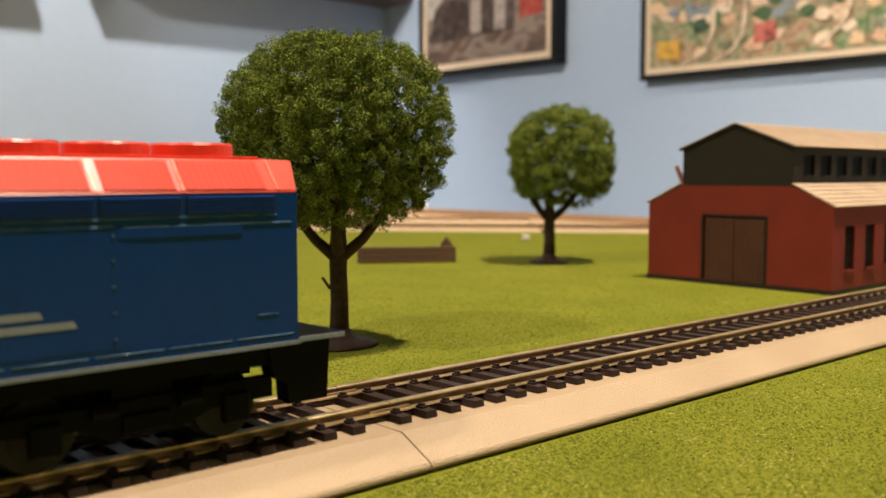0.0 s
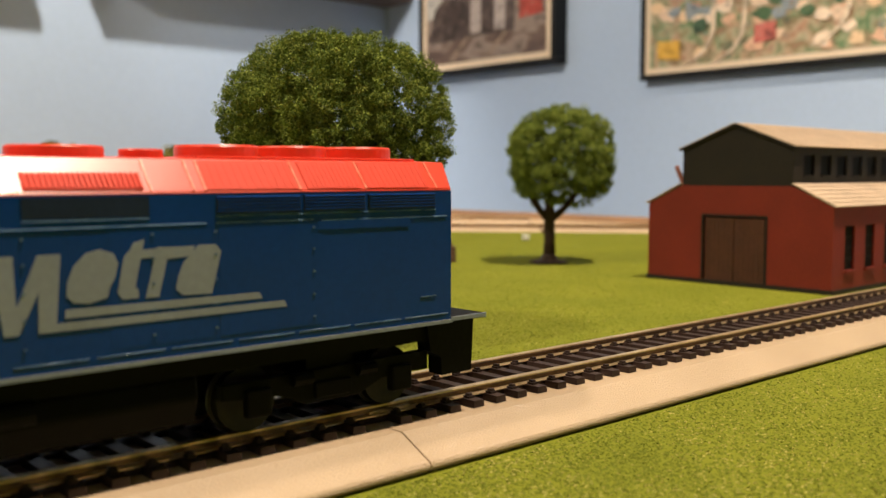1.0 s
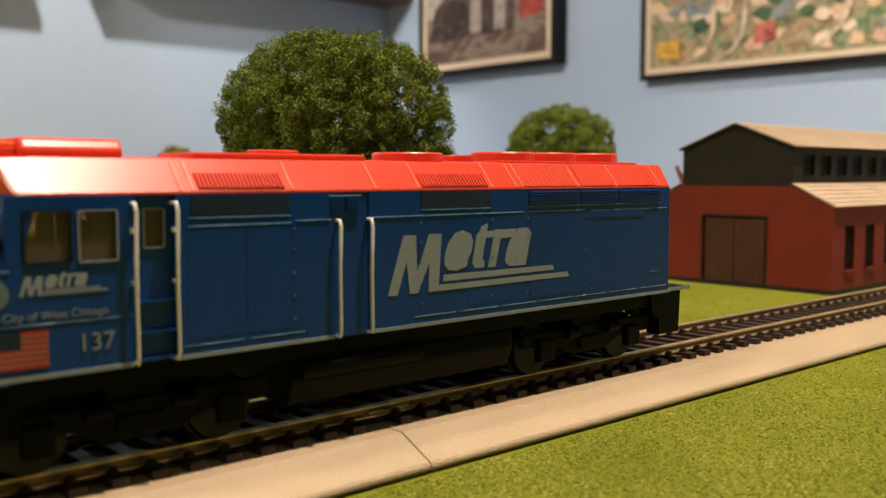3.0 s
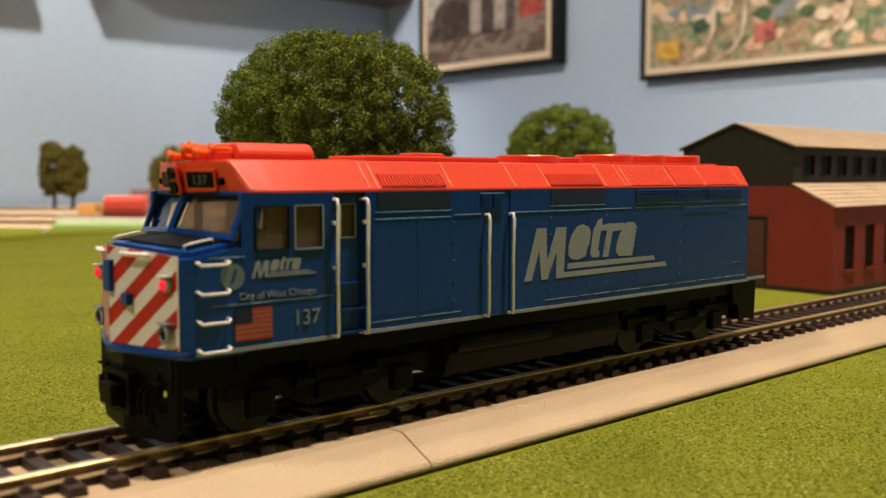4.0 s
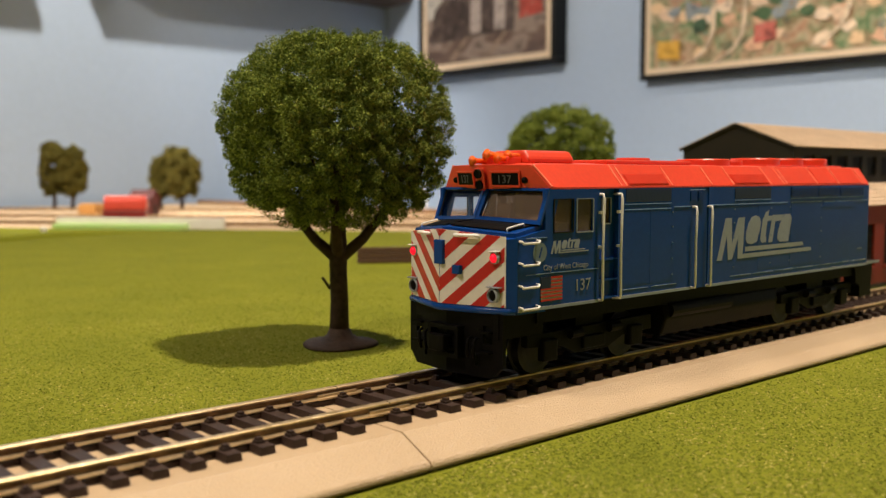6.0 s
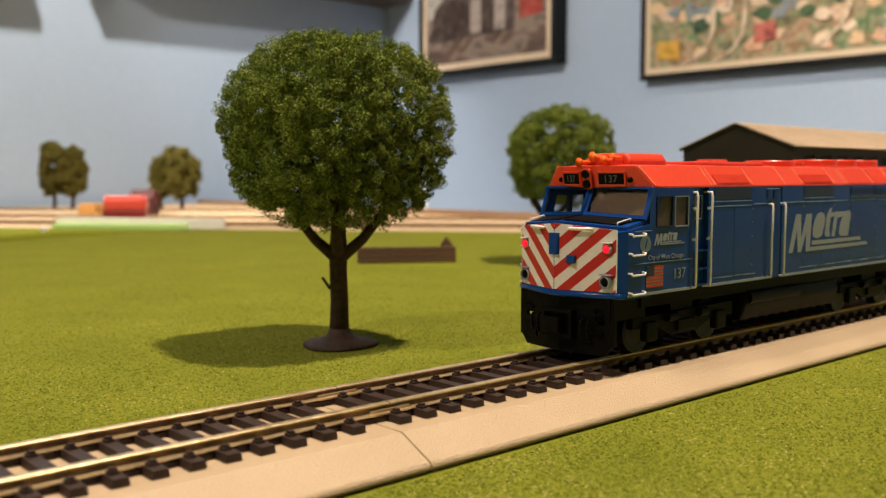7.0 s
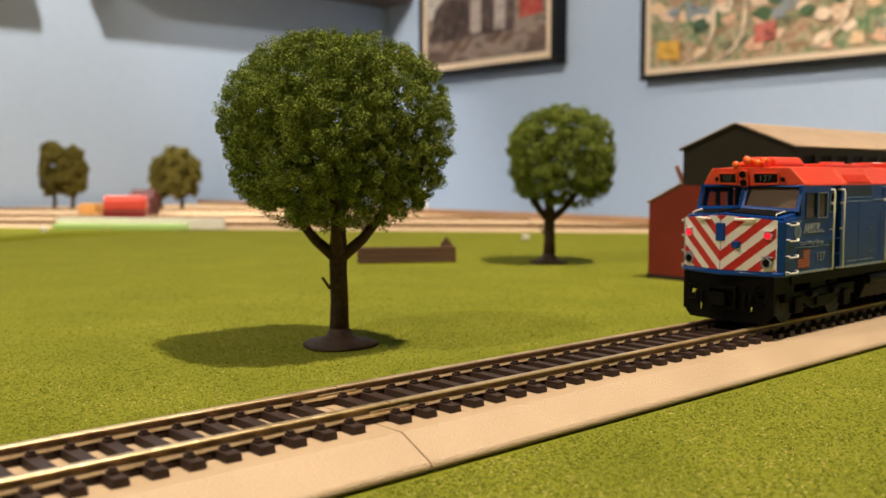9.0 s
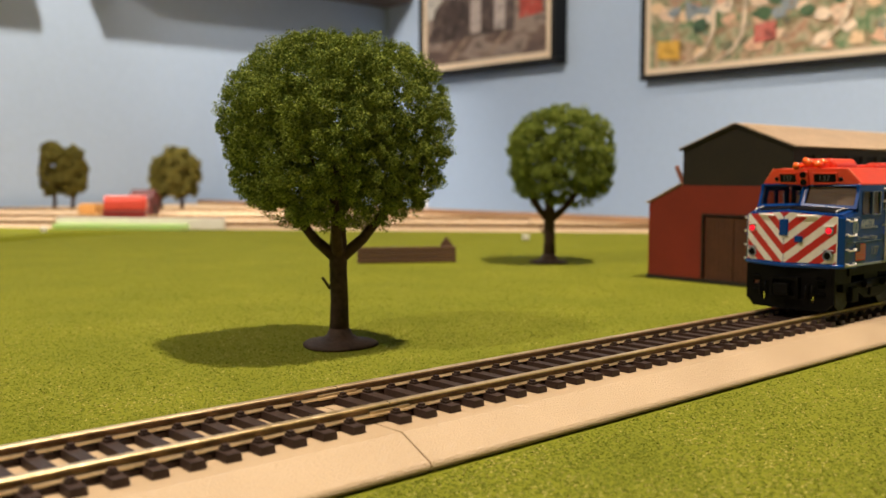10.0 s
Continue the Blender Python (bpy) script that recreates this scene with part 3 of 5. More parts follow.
def locomotive():
    t = thing("locomotive", "blue and orange-red model diesel locomotive with striped nose", "model train", (0, 0, RAIL_TOP))
    # hood sides, with shallow door recesses
    rec = HW - 0.00025
    half = [(0.0360, HW), (0.0663, HW), (0.0663, rec), (0.0740, rec), (0.0740, HW), (LEN, HW), (LEN + 0.0018, TOPW)]
    part("hood", prism([(x, -y) for x, y in half] + list(reversed(half)), "z", ZS, ZE), M_BLUE, t, "blue painted hood with chamfered rear corners")
    # cab walls with window openings
    x0, x1 = 0.0105, 0.0290
    wins = [(0.0132, 0.0197, 0.0329, 0.0400), (0.0209, 0.0266, 0.0327, 0.0400)]
    for s in (-1, 1):
        hs = [((a - x0) / (x1 - x0), (c - x0) / (x1 - x0), (za - ZS) / (ZE - ZS), (zb - ZS) / (ZE - ZS)) for a, c, za, zb in wins]
        cab = bmesh.new()
        panel(cab, (x0, s * HW, ZS), (x1, s * HW, ZS), (x1, s * HW, ZE), (x0, s * HW, ZE), hs, 0.0009 * s)
        wedge = prism([(0.0130, 0.0345), (0.0130, 0.0401), (0.0147, 0.0401)], "y", s * (HW - 0.0008), s * HW)
        me = bpy.data.meshes.new("t")
        wedge.to_mesh(me)
        wedge.free()
        cab.from_mesh(me)
        bpy.data.meshes.remove(me)
        part("cab_side", cab, M_BLUE, t, "blue cab side")
        cab = bmesh.new()
        yd = s * (HW - 0.0013)
        panel(cab, (x1, yd, ZS), (0.0360, yd, ZS), (0.0360, yd, ZE), (x1, yd, ZE), [((0.0314 - x1) / (0.0360 - x1), (0.0346 - x1) / (0.0360 - x1), (0.0342 - ZS) / (ZE - ZS), (0.0400 - ZS) / (ZE - ZS))], 0.0009 * s)
        part("cab_door", cab, M_BLUE, t, "blue recessed cab door")
    # windscreen wall: a shallow V leaning back
    zb = 0.0344
    for s in (-1, 1):
        q = [(0.0092, s * HW, zb), (0.0062, 0, zb + 0.0008), (0.0096, 0, ZE), (0.0122, s * HW, ZE)]
        hs = [(0.055, 0.945, 0.11, 0.93)]
        part("windscreen_wall", panel(bmesh.new(), *q, hs, 0.0007 * s), M_BLUE, t)
        pts = [Vector(p) for p in q]

        def uv(u, v):
            return (pts[0] * (1 - u) + pts[1] * u) * (1 - v) + (pts[3] * (1 - u) + pts[2] * u) * v
        pb = bmesh.new()
        cs = [uv(0.055, 0.11), uv(0.945, 0.11), uv(0.945, 0.93), uv(0.055, 0.93)]
        ins = Vector((0.0004, 0, -0.0001))
        lo = [pb.verts.new(c + ins) for c in cs]
        hi = [pb.verts.new(c + ins + Vector((0.0002, 0, 0))) for c in cs]
        pb.faces.new(lo)
        pb.faces.new(hi)
        for i in range(4):
            pb.faces.new((lo[i], lo[(i + 1) % 4], hi[(i + 1) % 4], hi[i]))
        w = part("windscreen", pb, M_CLEAR if s > 0 else M_GLASS, t, "clear windscreen pane" if s > 0 else "smoked windscreen pane")
        w.visible_shadow = False
        fb = bmesh.new()
        for i in range(4):
            tube(fb, [cs[i] + Vector((-0.00005, 0, 0)), cs[(i + 1) % 4] + Vector((-0.00005, 0, 0))], 0.00022, 6)
        part("window_frame", fb, M_GASKET, w, "thin black gasket")
    part("cab_floor", boxes((0.0105, 0.0360, -HW + 0.0026, HW - 0.0026, 0.0300, 0.0318), (0.0345, 0.0358, -HW + 0.0024, HW - 0.0024, 0.0318, 0.0420)), M_CABIN, t, "brown cab interior")
    for y in (-0.009, 0.009):
        part("cab_seat", boxes((0.0210, 0.0245, y - 0.0025, y + 0.0025, 0.0318, 0.0345), (0.0240, 0.0252, y - 0.0025, y + 0.0025, 0.0340, 0.0385), bevel=0.0004), M_CABIN, t)
    for s in (-1, 1):
        for a, c, za, zb2 in wins + [(0.0314, 0.0346, 0.0342, 0.0400)]:
            yy = s * (HW - 0.0005) if a < 0.029 else s * (HW - 0.0018)
            w = part("cab_window", boxes((a, c, yy - 0.0001, yy + 0.0001, za, zb2)), M_CLEAR if s > 0 else M_GLASS, t, "clear side window" if s > 0 else "smoked side window")
            w.visible_shadow = False
            yo = yy + s * 0.0006
            part("window_frame", boxes((a - 0.0002, a + 0.0001, yo - 0.0001, yo + 0.0001, za, zb2), (c - 0.0001, c + 0.0002, yo - 0.0001, yo + 0.0001, za, zb2), (a, c, yo - 0.00015, yo + 0.00015, za - 0.0003, za), (a, c, yo - 0.0001, yo + 0.0001, zb2, zb2 + 0.0002)), M_GASKET if a < 0.02 else M_SILL, w, "thin black gasket" if a < 0.02 else "thin silver frame")
    for s in (-1, 1):
        part("door_step", boxes((0.0292, 0.0357, s * (HW - 0.0007) - 0.0008, s * (HW - 0.0007) + 0.0008, 0.0208, 0.0212), (0.0292, 0.0357, s * (HW - 0.0007) - 0.0008, s * (HW - 0.0007) + 0.0008, 0.0256, 0.0260), (0.0292, 0.0357, s * (HW - 0.0007) - 0.0008, s * (HW - 0.0007) + 0.0008, 0.0166, 0.0170)), M_BLUE, t)
    # nose
    bm = bmesh.new()
    plan = [(0.0106, -HW), (0.0018, -HW), (0.0, -FACE_Y), (RIDGE, 0), (0.0, FACE_Y), (0.0018, HW), (0.0106, HW), (0.0078, 0)]
    ztop = [0.0344, 0.0329, 0.0326, 0.0340, 0.0326, 0.0329, 0.0344, 0.0353]
    lo = [bm.verts.new((x, y, ZN)) for x, y in plan]
    hi = [bm.verts.new((x, y, z)) for (x, y), z in zip(plan, ztop)]
    for i in range(8):
        bm.faces.new((lo[i], lo[(i + 1) % 8], hi[(i + 1) % 8], hi[i]))
    bm.faces.new(lo)
    for f in ((0, 1, 2, 3, 7), (7, 3, 4, 5, 6)):
        bm.faces.new([hi[i] for i in f])
    bmesh.ops.bevel(bm, geom=[e for e in bm.edges if all(v.co.z > 0.03 for v in e.verts) and min(v.co.x for v in e.verts) < 0.006 and abs(e.verts[0].co.y + e.verts[1].co.y) > 0.004], offset=0.0009, segments=4, affect="EDGES")
    part("nose", bm, M_BLUE, t, "blue faceted nose")
    for s in (-1, 1):
        gb = bmesh.new()
        pp = [(0.0098, s * 0.0155, 0.03445), (0.0022, s * 0.0140, 0.0333), (-0.0026, s * 0.0006, 0.0344), (0.0074, s * 0.0006, 0.03535)]
        lo2 = [gb.verts.new(Vector(p) + Vector((0, 0, 0.00002))) for p in pp]
        hi2 = [gb.verts.new(Vector(p) + Vector((0, 0, 0.00022))) for p in pp]
        gb.faces.new(lo2)
        gb.faces.new(hi2)
        for i in range(4):
            gb.faces.new((lo2[i], lo2[(i + 1) % 4], hi2[(i + 1) % 4], hi2[i]))
        part("anti_glare_panel", gb, M_BLACK, t, "matt black nose top panel")
    chevrons(t)
    lip = bmesh.new()
    tube(lip, [(0.0016, HW - 0.0003, 0.0162), (0.0001, FACE_Y, 0.0162), (RIDGE * 0.5, FACE_Y * 0.5, 0.0162), (RIDGE, 0, 0.0162), (RIDGE * 0.5, -FACE_Y * 0.5, 0.0162), (0.0001, -FACE_Y, 0.0162), (0.0016, -HW + 0.0003, 0.0162)], 0.00075, 12)
    part("nose_lip", lip, M_BLUE, t, "rounded blue lower lip of the nose", smooth=True)
    # nose fittings
    part("coupling_box", boxes((-0.0056, -0.0044, -0.0014, 0.0014, 0.0258, 0.0312), bevel=0.0002), M_BLUE, t, "small blue box")
    part("coupling_box", boxes((-0.0046, -0.0034, -0.0058, -0.0034, 0.0238, 0.0258), bevel=0.0002), M_BLUE, t, "small blue box")

    def on_face(y):
        return RIDGE * (1 - abs(y) / FACE_Y)
    for y in (-0.0134, 0.0134):
        x = on_face(y)
        lampm = pose(x, y, 0.0277, 0, -90, 0)
        o = part("marker_light", lathe([(0, 0), (0.0013, 0), (0.0013, 0.0007), (0.0011, 0.0009), (0.0011, 0.0003), (0, 0.0003)], 18), M_SILVER, t, "marker light housing", smooth=False)
        o.matrix_basis = lampm
        part("lens", lathe([(0, 0.0003), (0.0010, 0.0003), (0.0010, 0.0008), (0.0006, 0.0013), (0, 0.0015)], 18), M_LAMP, o, "glowing red lens", smooth=True)
        xv = x - 0.0001
        part("light_visor", boxes((xv - 0.0013, xv + 0.0004, y - 0.0013, y + 0.0013, 0.02905, 0.02925), bevel=0.00006), M_WHITE, t, "small white visor")
        part("light_visor", boxes((xv - 0.0014, xv + 0.0004, y - 0.0016, y + 0.0016, 0.02130, 0.02155), bevel=0.00006), M_SILVER, t, "small silver visor")
        o = part("ditch_light", lathe([(0, 0), (0.0016, 0), (0.0016, 0.0010), (0.0013, 0.0012), (0.0012, 0.0006), (0, 0.0006)], 20), M_SILVER, t, "round ditch light", smooth=False)
        o.matrix_basis = pose(x, y * 0.985, 0.0196, 0, -90, 0)
        part("lens", lathe([(0, 0.0007), (0.0012, 0.0007), (0.0008, 0.0010), (0, 0.0011)], 18), M_BLACK, o, "dark lens", smooth=True)
    for y0, y1 in ((0.0045, 0.0095), (-0.0095, -0.0045)):
        xa, xb = on_face(y0) - 0.0012, on_face(y1) - 0.0012
        grab(t, [(xa + 0.0012, y0, 0.0322), (xa, y0, 0.0324), (xb, y1, 0.0324), (xb + 0.0012, y1, 0.0322)], 0.0004)
    for s in (-1, 1):
        for z in (0.0165, 0.0212, 0.0260, 0.0307):
            yy = s * (HW + 0.0010)
            grab(t, [(0.0023, s * HW, z + 0.0006), (0.0023, yy, z + 0.0005), (0.0026, yy, z + 0.0001), (0.0074, yy, z + 0.0001), (0.0077, yy, z + 0.0005), (0.0077, s * HW, z + 0.0006)], 0.00026)
        yy = s * 0.0142
        grab(t, [(0.0018, yy, 0.0332), (0.0018, yy, 0.0339), (0.0026, yy, 0.0341), (0.0068, yy, 0.0348), (0.0072, yy, 0.0340)], 0.00020, "white nose-top handrail")
        for x, top in ((0.0290, 0.0410), (0.0357, 0.0410), (0.0667, 0.0373), (0.0738, 0.0373)):
            yy = s * (HW + 0.0011)
            grab(t, [(x, s * (HW - 0.0012), top), (x, yy, top), (x + 0.0002, yy + s * 0.0001, top - 0.0012), (x, yy, 0.0280), (x + 0.0001, yy, 0.0176), (x, yy, 0.0165), (x, s * (HW - 0.0012), 0.0163)], 0.00032, "white wire handrail")
            if x < 0.05:
                part("handrail_clip", boxes((x - 0.0004, x + 0.0004, min(s * HW, yy), max(s * HW, yy), 0.0365, 0.0372), (x - 0.0004, x + 0.0004, min(s * HW, yy), max(s * HW, yy), 0.0285, 0.0291)), M_WIRE, t)
    # sill stripe and lower seam
    for s in (-1, 1):
        for a, c in ((0.0020, 0.0286), (0.0366, 0.0660), (0.0745, LEN + 0.0003)):
            part("sill_stripe", boxes((a, c, s * (HW + 0.0001) - 0.00015, s * (HW + 0.0001) + 0.00015, ZS - 0.0001, ZS + 0.0006)), M_SILL, t, "light grey sill stripe")
        for k in range(11):
            a = 0.0372 + k * 0.0119
            if 0.060 < a < 0.074:
                continue
            part("lower_seam", tube(bmesh.new(), [(a, s * HW, 0.0180), (a + 0.0108, s * HW, 0.0180)], 0.00011, 10), M_EDGE, t, smooth=True)
    # side relief: grilles, rails, panels, rivets
    for s in (-1, 1):
        y = s * HW

        def relief(name, a, c, za, zb2, material, lift=0.0002, label=""):
            return part(name, boxes((a, c, y - lift, y + lift, za, zb2)), material, t, label)
        # thin mouldings whose bright upper glint is given by pale colour
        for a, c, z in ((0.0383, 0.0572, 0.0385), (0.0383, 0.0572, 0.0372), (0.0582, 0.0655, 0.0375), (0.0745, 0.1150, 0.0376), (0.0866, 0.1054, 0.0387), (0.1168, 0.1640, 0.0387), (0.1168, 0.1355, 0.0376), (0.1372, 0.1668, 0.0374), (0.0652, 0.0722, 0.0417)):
            part("belt_rail", prism([(y, z - 0.00012), (y + s * 0.00014, z - 0.00010), (y + s * 0.00005, z + 0.00012), (y, z + 0.00012)], "x", a, c), M_EDGE, t, "moulding edge coloured pale for its highlight")
        relief("grille", 0.0388, 0.0570, 0.0390, 0.0421, M_BLUEDK, 0.00012, "dark blue air intake")
        relief("grille", 0.0866, 0.1054, 0.0390, 0.0421, M_BLUEDK, 0.00012, "dark blue air intake")
        for a, c in ((0.1168, 0.1329), (0.1335, 0.1468), (0.1475, 0.1638)):
            g = relief("grille", a, c, 0.0391, 0.0421, M_BLUEDK, 0.00012, "louvred air intake")
            for k in range(5):
                z = 0.0394 + k * 0.00056
                part("louvre", prism([(y, z), (y + s * 0.0004, z), (y + s * 0.0004, z + 0.00012), (y, z + 0.0003)], "x", a + 0.0002, c - 0.0002), M_BLUE, g)
        for a, c in ((0.0655, 0.0683), (0.0690, 0.0718)):
            g = relief("vent_box", a, c, 0.0388, 0.0413, M_BLUE, 0.0002)
            for k in range(4):
                part("louvre", boxes((a + 0.0003, c - 0.0003, y - 0.0003, y + 0.0003, 0.0392 + k * 0.0005, 0.0394 + k * 0.0005)), M_BLUE, g)
        relief("side_panel", 0.1363, 0.1573, 0.0357, 0.0373, M_BLUE, 0.00013)
        relief("side_panel", 0.1172, 0.1372, 0.0190, 0.0372, M_BLUE, 0.00006)
        relief("side_panel", 0.0990, 0.1165, 0.0190, 0.0378, M_BLUE, 0.00004)
        relief("side_panel", 0.0378, 0.0480, 0.0190, 0.0372, M_BLUE, 0.00005)
        relief("side_panel", 0.0486, 0.0572, 0.0190, 0.0372, M_BLUE, 0.00005)
        rb = bmesh.new()
        for x in (0.0578, 0.0865, 0.1058, 0.1165, 0.1355):
            for z in (0.0205, 0.0245, 0.0285, 0.0325, 0.0362):
                box(rb, x - 0.0002, x + 0.0002, y - 0.0002, y + 0.0002, z - 0.00018, z + 0.00018)
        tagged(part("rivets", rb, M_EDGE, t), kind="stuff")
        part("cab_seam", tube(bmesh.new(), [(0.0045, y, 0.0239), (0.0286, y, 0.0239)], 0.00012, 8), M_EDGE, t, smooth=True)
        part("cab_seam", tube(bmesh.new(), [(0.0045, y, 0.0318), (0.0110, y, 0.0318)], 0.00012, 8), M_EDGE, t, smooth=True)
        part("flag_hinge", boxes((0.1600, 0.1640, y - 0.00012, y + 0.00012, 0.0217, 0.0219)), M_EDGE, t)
    # roof
    outl = [(-HW, ZE), (0, ZE), (HW, ZE), (HW, ZE + 0.0004), (TOPW, ZT), (0, ZT + 0.0006), (-TOPW, ZT), (-HW, ZE + 0.0004)]
    bm = bmesh.new()
    rings = [[(brow_x(y, z), y, min(z, 0.0477)) for y, z in outl], [(0.0170, y, z) for y, z in outl],
             [(LEN if abs(y) > TOPW + 0.001 else LEN + 0.0018, y, z) for y, z in outl]]
    rings = [[bm.verts.new(p) for p in r] for r in rings]
    for a, c in zip(rings, rings[1:]):
        for k in range(8):
            bm.faces.new((a[k], a[(k + 1) % 8], c[(k + 1) % 8], c[k]))
    bm.faces.new(rings[0])
    bm.faces.new(rings[-1])
    bmesh.ops.bevel(bm, geom=[e for e in bm.edges if abs(e.verts[0].co.x - 0.017) > 0.001 or abs(e.verts[1].co.x - 0.017) > 0.001], offset=0.00025, segments=2, affect="EDGES")
    roof = part("roof", bm, M_RED, t, "glossy orange-red roof")
    for s in (-1, 1):
        nrm = Vector((0, s * (ZT - ZE), HW - TOPW)).normalized()
        e0, e1 = Vector((0, s * HW, ZE + 0.0003)), Vector((0, s * TOPW, ZT))

        def slab(xa, xb, k0, k1, lift, skew=0.0):
            b = bmesh.new()
            q = [e0.lerp(e1, k0) + Vector((xa, 0, 0)), e0.lerp(e1, k0) + Vector((xb, 0, 0)), e0.lerp(e1, k1) + Vector((xb - skew, 0, 0)), e0.lerp(e1, k1) + Vector((xa - skew, 0, 0))]
            lo3 = [b.verts.new(p - nrm * 0.0001) for p in q]
            hi3 = [b.verts.new(p + nrm * lift) for p in q]
            b.faces.new(lo3)
            b.faces.new(hi3)
            for i in range(4):
                b.faces.new((lo3[i], lo3[(i + 1) % 4], hi3[(i + 1) % 4], hi3[i]))
            return b
        # battens carry their glints as a paler red
        for x in (0.0372, 0.0392, 0.0577, 0.0757, 0.0862, 0.1059, 0.1131, 0.1151, 0.1330, 0.1472, 0.1643):
            part("roof_batten", slab(x - 0.0002, x + 0.0002, 0.05, 0.97, 0.00022), M_BATTEN, roof, "red batten coloured pale for its highlight")
        part("roof_batten", slab(0.0125, 0.0129, 0.05, 0.97, 0.0002, skew=0.0018), M_BATTEN, roof, "red front edge coloured pale for its highlight")
        for a, c in ((0.0402, 0.0562), (0.0870, 0.1048)):
            g = part("roof_grille", slab(a, c, 0.08, 0.55, 0.00025), M_REDMATT, roof, "ribbed red roof grille")
            n = 22
            for k in range(n):
                x = a + (c - a) * (k + 0.5) / n
                part("rib", slab(x - 0.00018, x + 0.00018, 0.10, 0.53, 0.00055), M_REDMATT, g)
        for a, c in ((0.1150, 0.1325), (0.1345, 0.1460), (0.1476, 0.1622)):
            g = part("roof_panel", slab(a, c, 0.06, 0.94, 0.0002), M_REDMATT, roof)
            n = 12
            for k in range(n):
                x = a + (c - a) * (k + 0.5) / n
                part("rib", slab(x - 0.0002, x + 0.0002, 0.10, 0.90, 0.00025), M_REDMATT, g)

    def fan(x, r, top, nm="roof_fan"):
        z = ZT + 0.0003
        h = top - z
        o = part(nm, lathe([(0, 0), (r, 0), (r, h * 0.85), (r * 0.96, h), (r * 0.86, h), (r * 0.84, h * 0.6), (0, h * 0.6)], 32), M_RED, t, "round red radiator fan housing", smooth=False)
        o.location = (x, 0, z)
        bl = bmesh.new()
        for k in range(8):
            a = k * math.pi / 4
            tube(bl, [(0, 0, h * 0.75), (r * 0.85 * math.cos(a), r * 0.85 * math.sin(a), h * 0.75)], 0.0003, 4)
        part("fan_guard", bl, M_RED, o)
    for x, r, z in ((0.0974, 0.0076, 0.0501), (0.1119, 0.0037, 0.0498), (0.1262, 0.0075, 0.0507), (0.1416, 0.0071, 0.0508), (0.1571, 0.0073, 0.0509)):
        fan(x, r, z)
    part("fan_plinth", boxes((0.1180, 0.1658, -0.0086, 0.0086, ZT - 0.0002, ZT + 0.0007), bevel=0.0002), M_RED, roof)
    part("roof_hatch", boxes((0.0445, 0.0811, -0.0070, 0.0070, ZT + 0.0002, 0.0493), bevel=0.0004), M_RED, roof, "low red roof hatch")
    part("exhaust_pipe", boxes((0.0600, 0.0686, -0.0026, 0.0026, 0.0490, 0.0501), bevel=0.0004), M_RED, roof)
    part("air_conditioner", prism([(-0.0062, ZT), (0.0062, ZT), (0.0066, 0.0492), (0.0050, 0.0512), (-0.0050, 0.0512), (-0.0066, 0.0492)], "x", 0.0165, 0.0326, bevel=0.0007), M_RED, t, "red rounded roof unit")
    # horns and beacons on the cab roof
    for x, y, z in ((0.0078, 0.0032, 0.0487), (0.0086, -0.0006, 0.0499), (0.0095, -0.0032, 0.0492), (0.0109, 0.0014, 0.0503), (0.0124, -0.0037, 0.0499)):
        b = tube(bmesh.new(), [(x + 0.0062, y * 0.8, z - 0.0004), (x + 0.0030, y, z), (x + 0.0014, y, z), (x + 0.0006, y, z), (x, y, z)], [0.0006, 0.0006, 0.00065, 0.0009, 0.00125], 14)
        part("horn", b, M_ORANGE, t, "orange horn trumpet", smooth=True)
    part("horn_bracket", boxes((0.0118, 0.0166, -0.0044, 0.0044, ZT - 0.0002, 0.0498), bevel=0.0005), M_RED, t)
    # brow: number boards, headlights
    def brow(y, z):
        e = 0.0008
        across = Vector((brow_x(y + e, z) - brow_x(y - e, z), 2 * e, 0)).normalized() * -1
        up = Vector((brow_x(y, z + e) - brow_x(y, z - e), 0, 2 * e)).normalized()
        out = across.cross(up).normalized()
        up = out.cross(across)
        m = Matrix((across, up, out)).transposed().to_4x4()
        m.translation = (brow_x(y, z), y, z)
        return m
    for y in (-0.0064, 0.0064):
        o = part("number_board", boxes((-0.0035, 0.0035, -0.0014, 0.0014, -0.0001, 0.0005), bevel=0.0001), M_BLACK, t, "black number board")
        o.matrix_basis = brow(y, 0.0446)
        part("board_frame", boxes((-0.0038, 0.0038, 0.0014, 0.0018, -0.0001, 0.0006), (-0.0038, 0.0038, -0.0018, -0.0014, -0.0001, 0.0006), (-0.0039, -0.0035, -0.0018, 0.0018, -0.0001, 0.0006), (0.0035, 0.0039, -0.0018, 0.0018, -0.0001, 0.0006)), M_RED, o)
        lettering("137", 0.0026, M_FAINT, o, "road_number", pose(-0.0022, -0.0009, 0.00055), "pale road number")
        o = part("class_light", lathe([(0, 0), (0.0007, 0), (0.0007, 0.0005), (0.0004, 0.0009), (0, 0.0010)], 14), M_BLACK, t, "small round class light", smooth=True)
        o.matrix_basis = brow(y * 1.75, 0.0443)
    o = part("headlight", boxes((-0.0014, 0.0014, -0.0027, 0.0026, -0.0001, 0.0007), bevel=0.0005), M_RED, t, "red twin headlight housing")
    o.matrix_basis = brow(0, 0.0446)
    for v in (-0.0013, 0.0013):
        q = part("lens", lathe([(0, 0), (0.0011, 0), (0.0011, 0.0005), (0.0008, 0.0004), (0, 0.0003)], 16), M_BLACK, o, "dark headlight lens")
        q.location = (0, v, 0.0007)
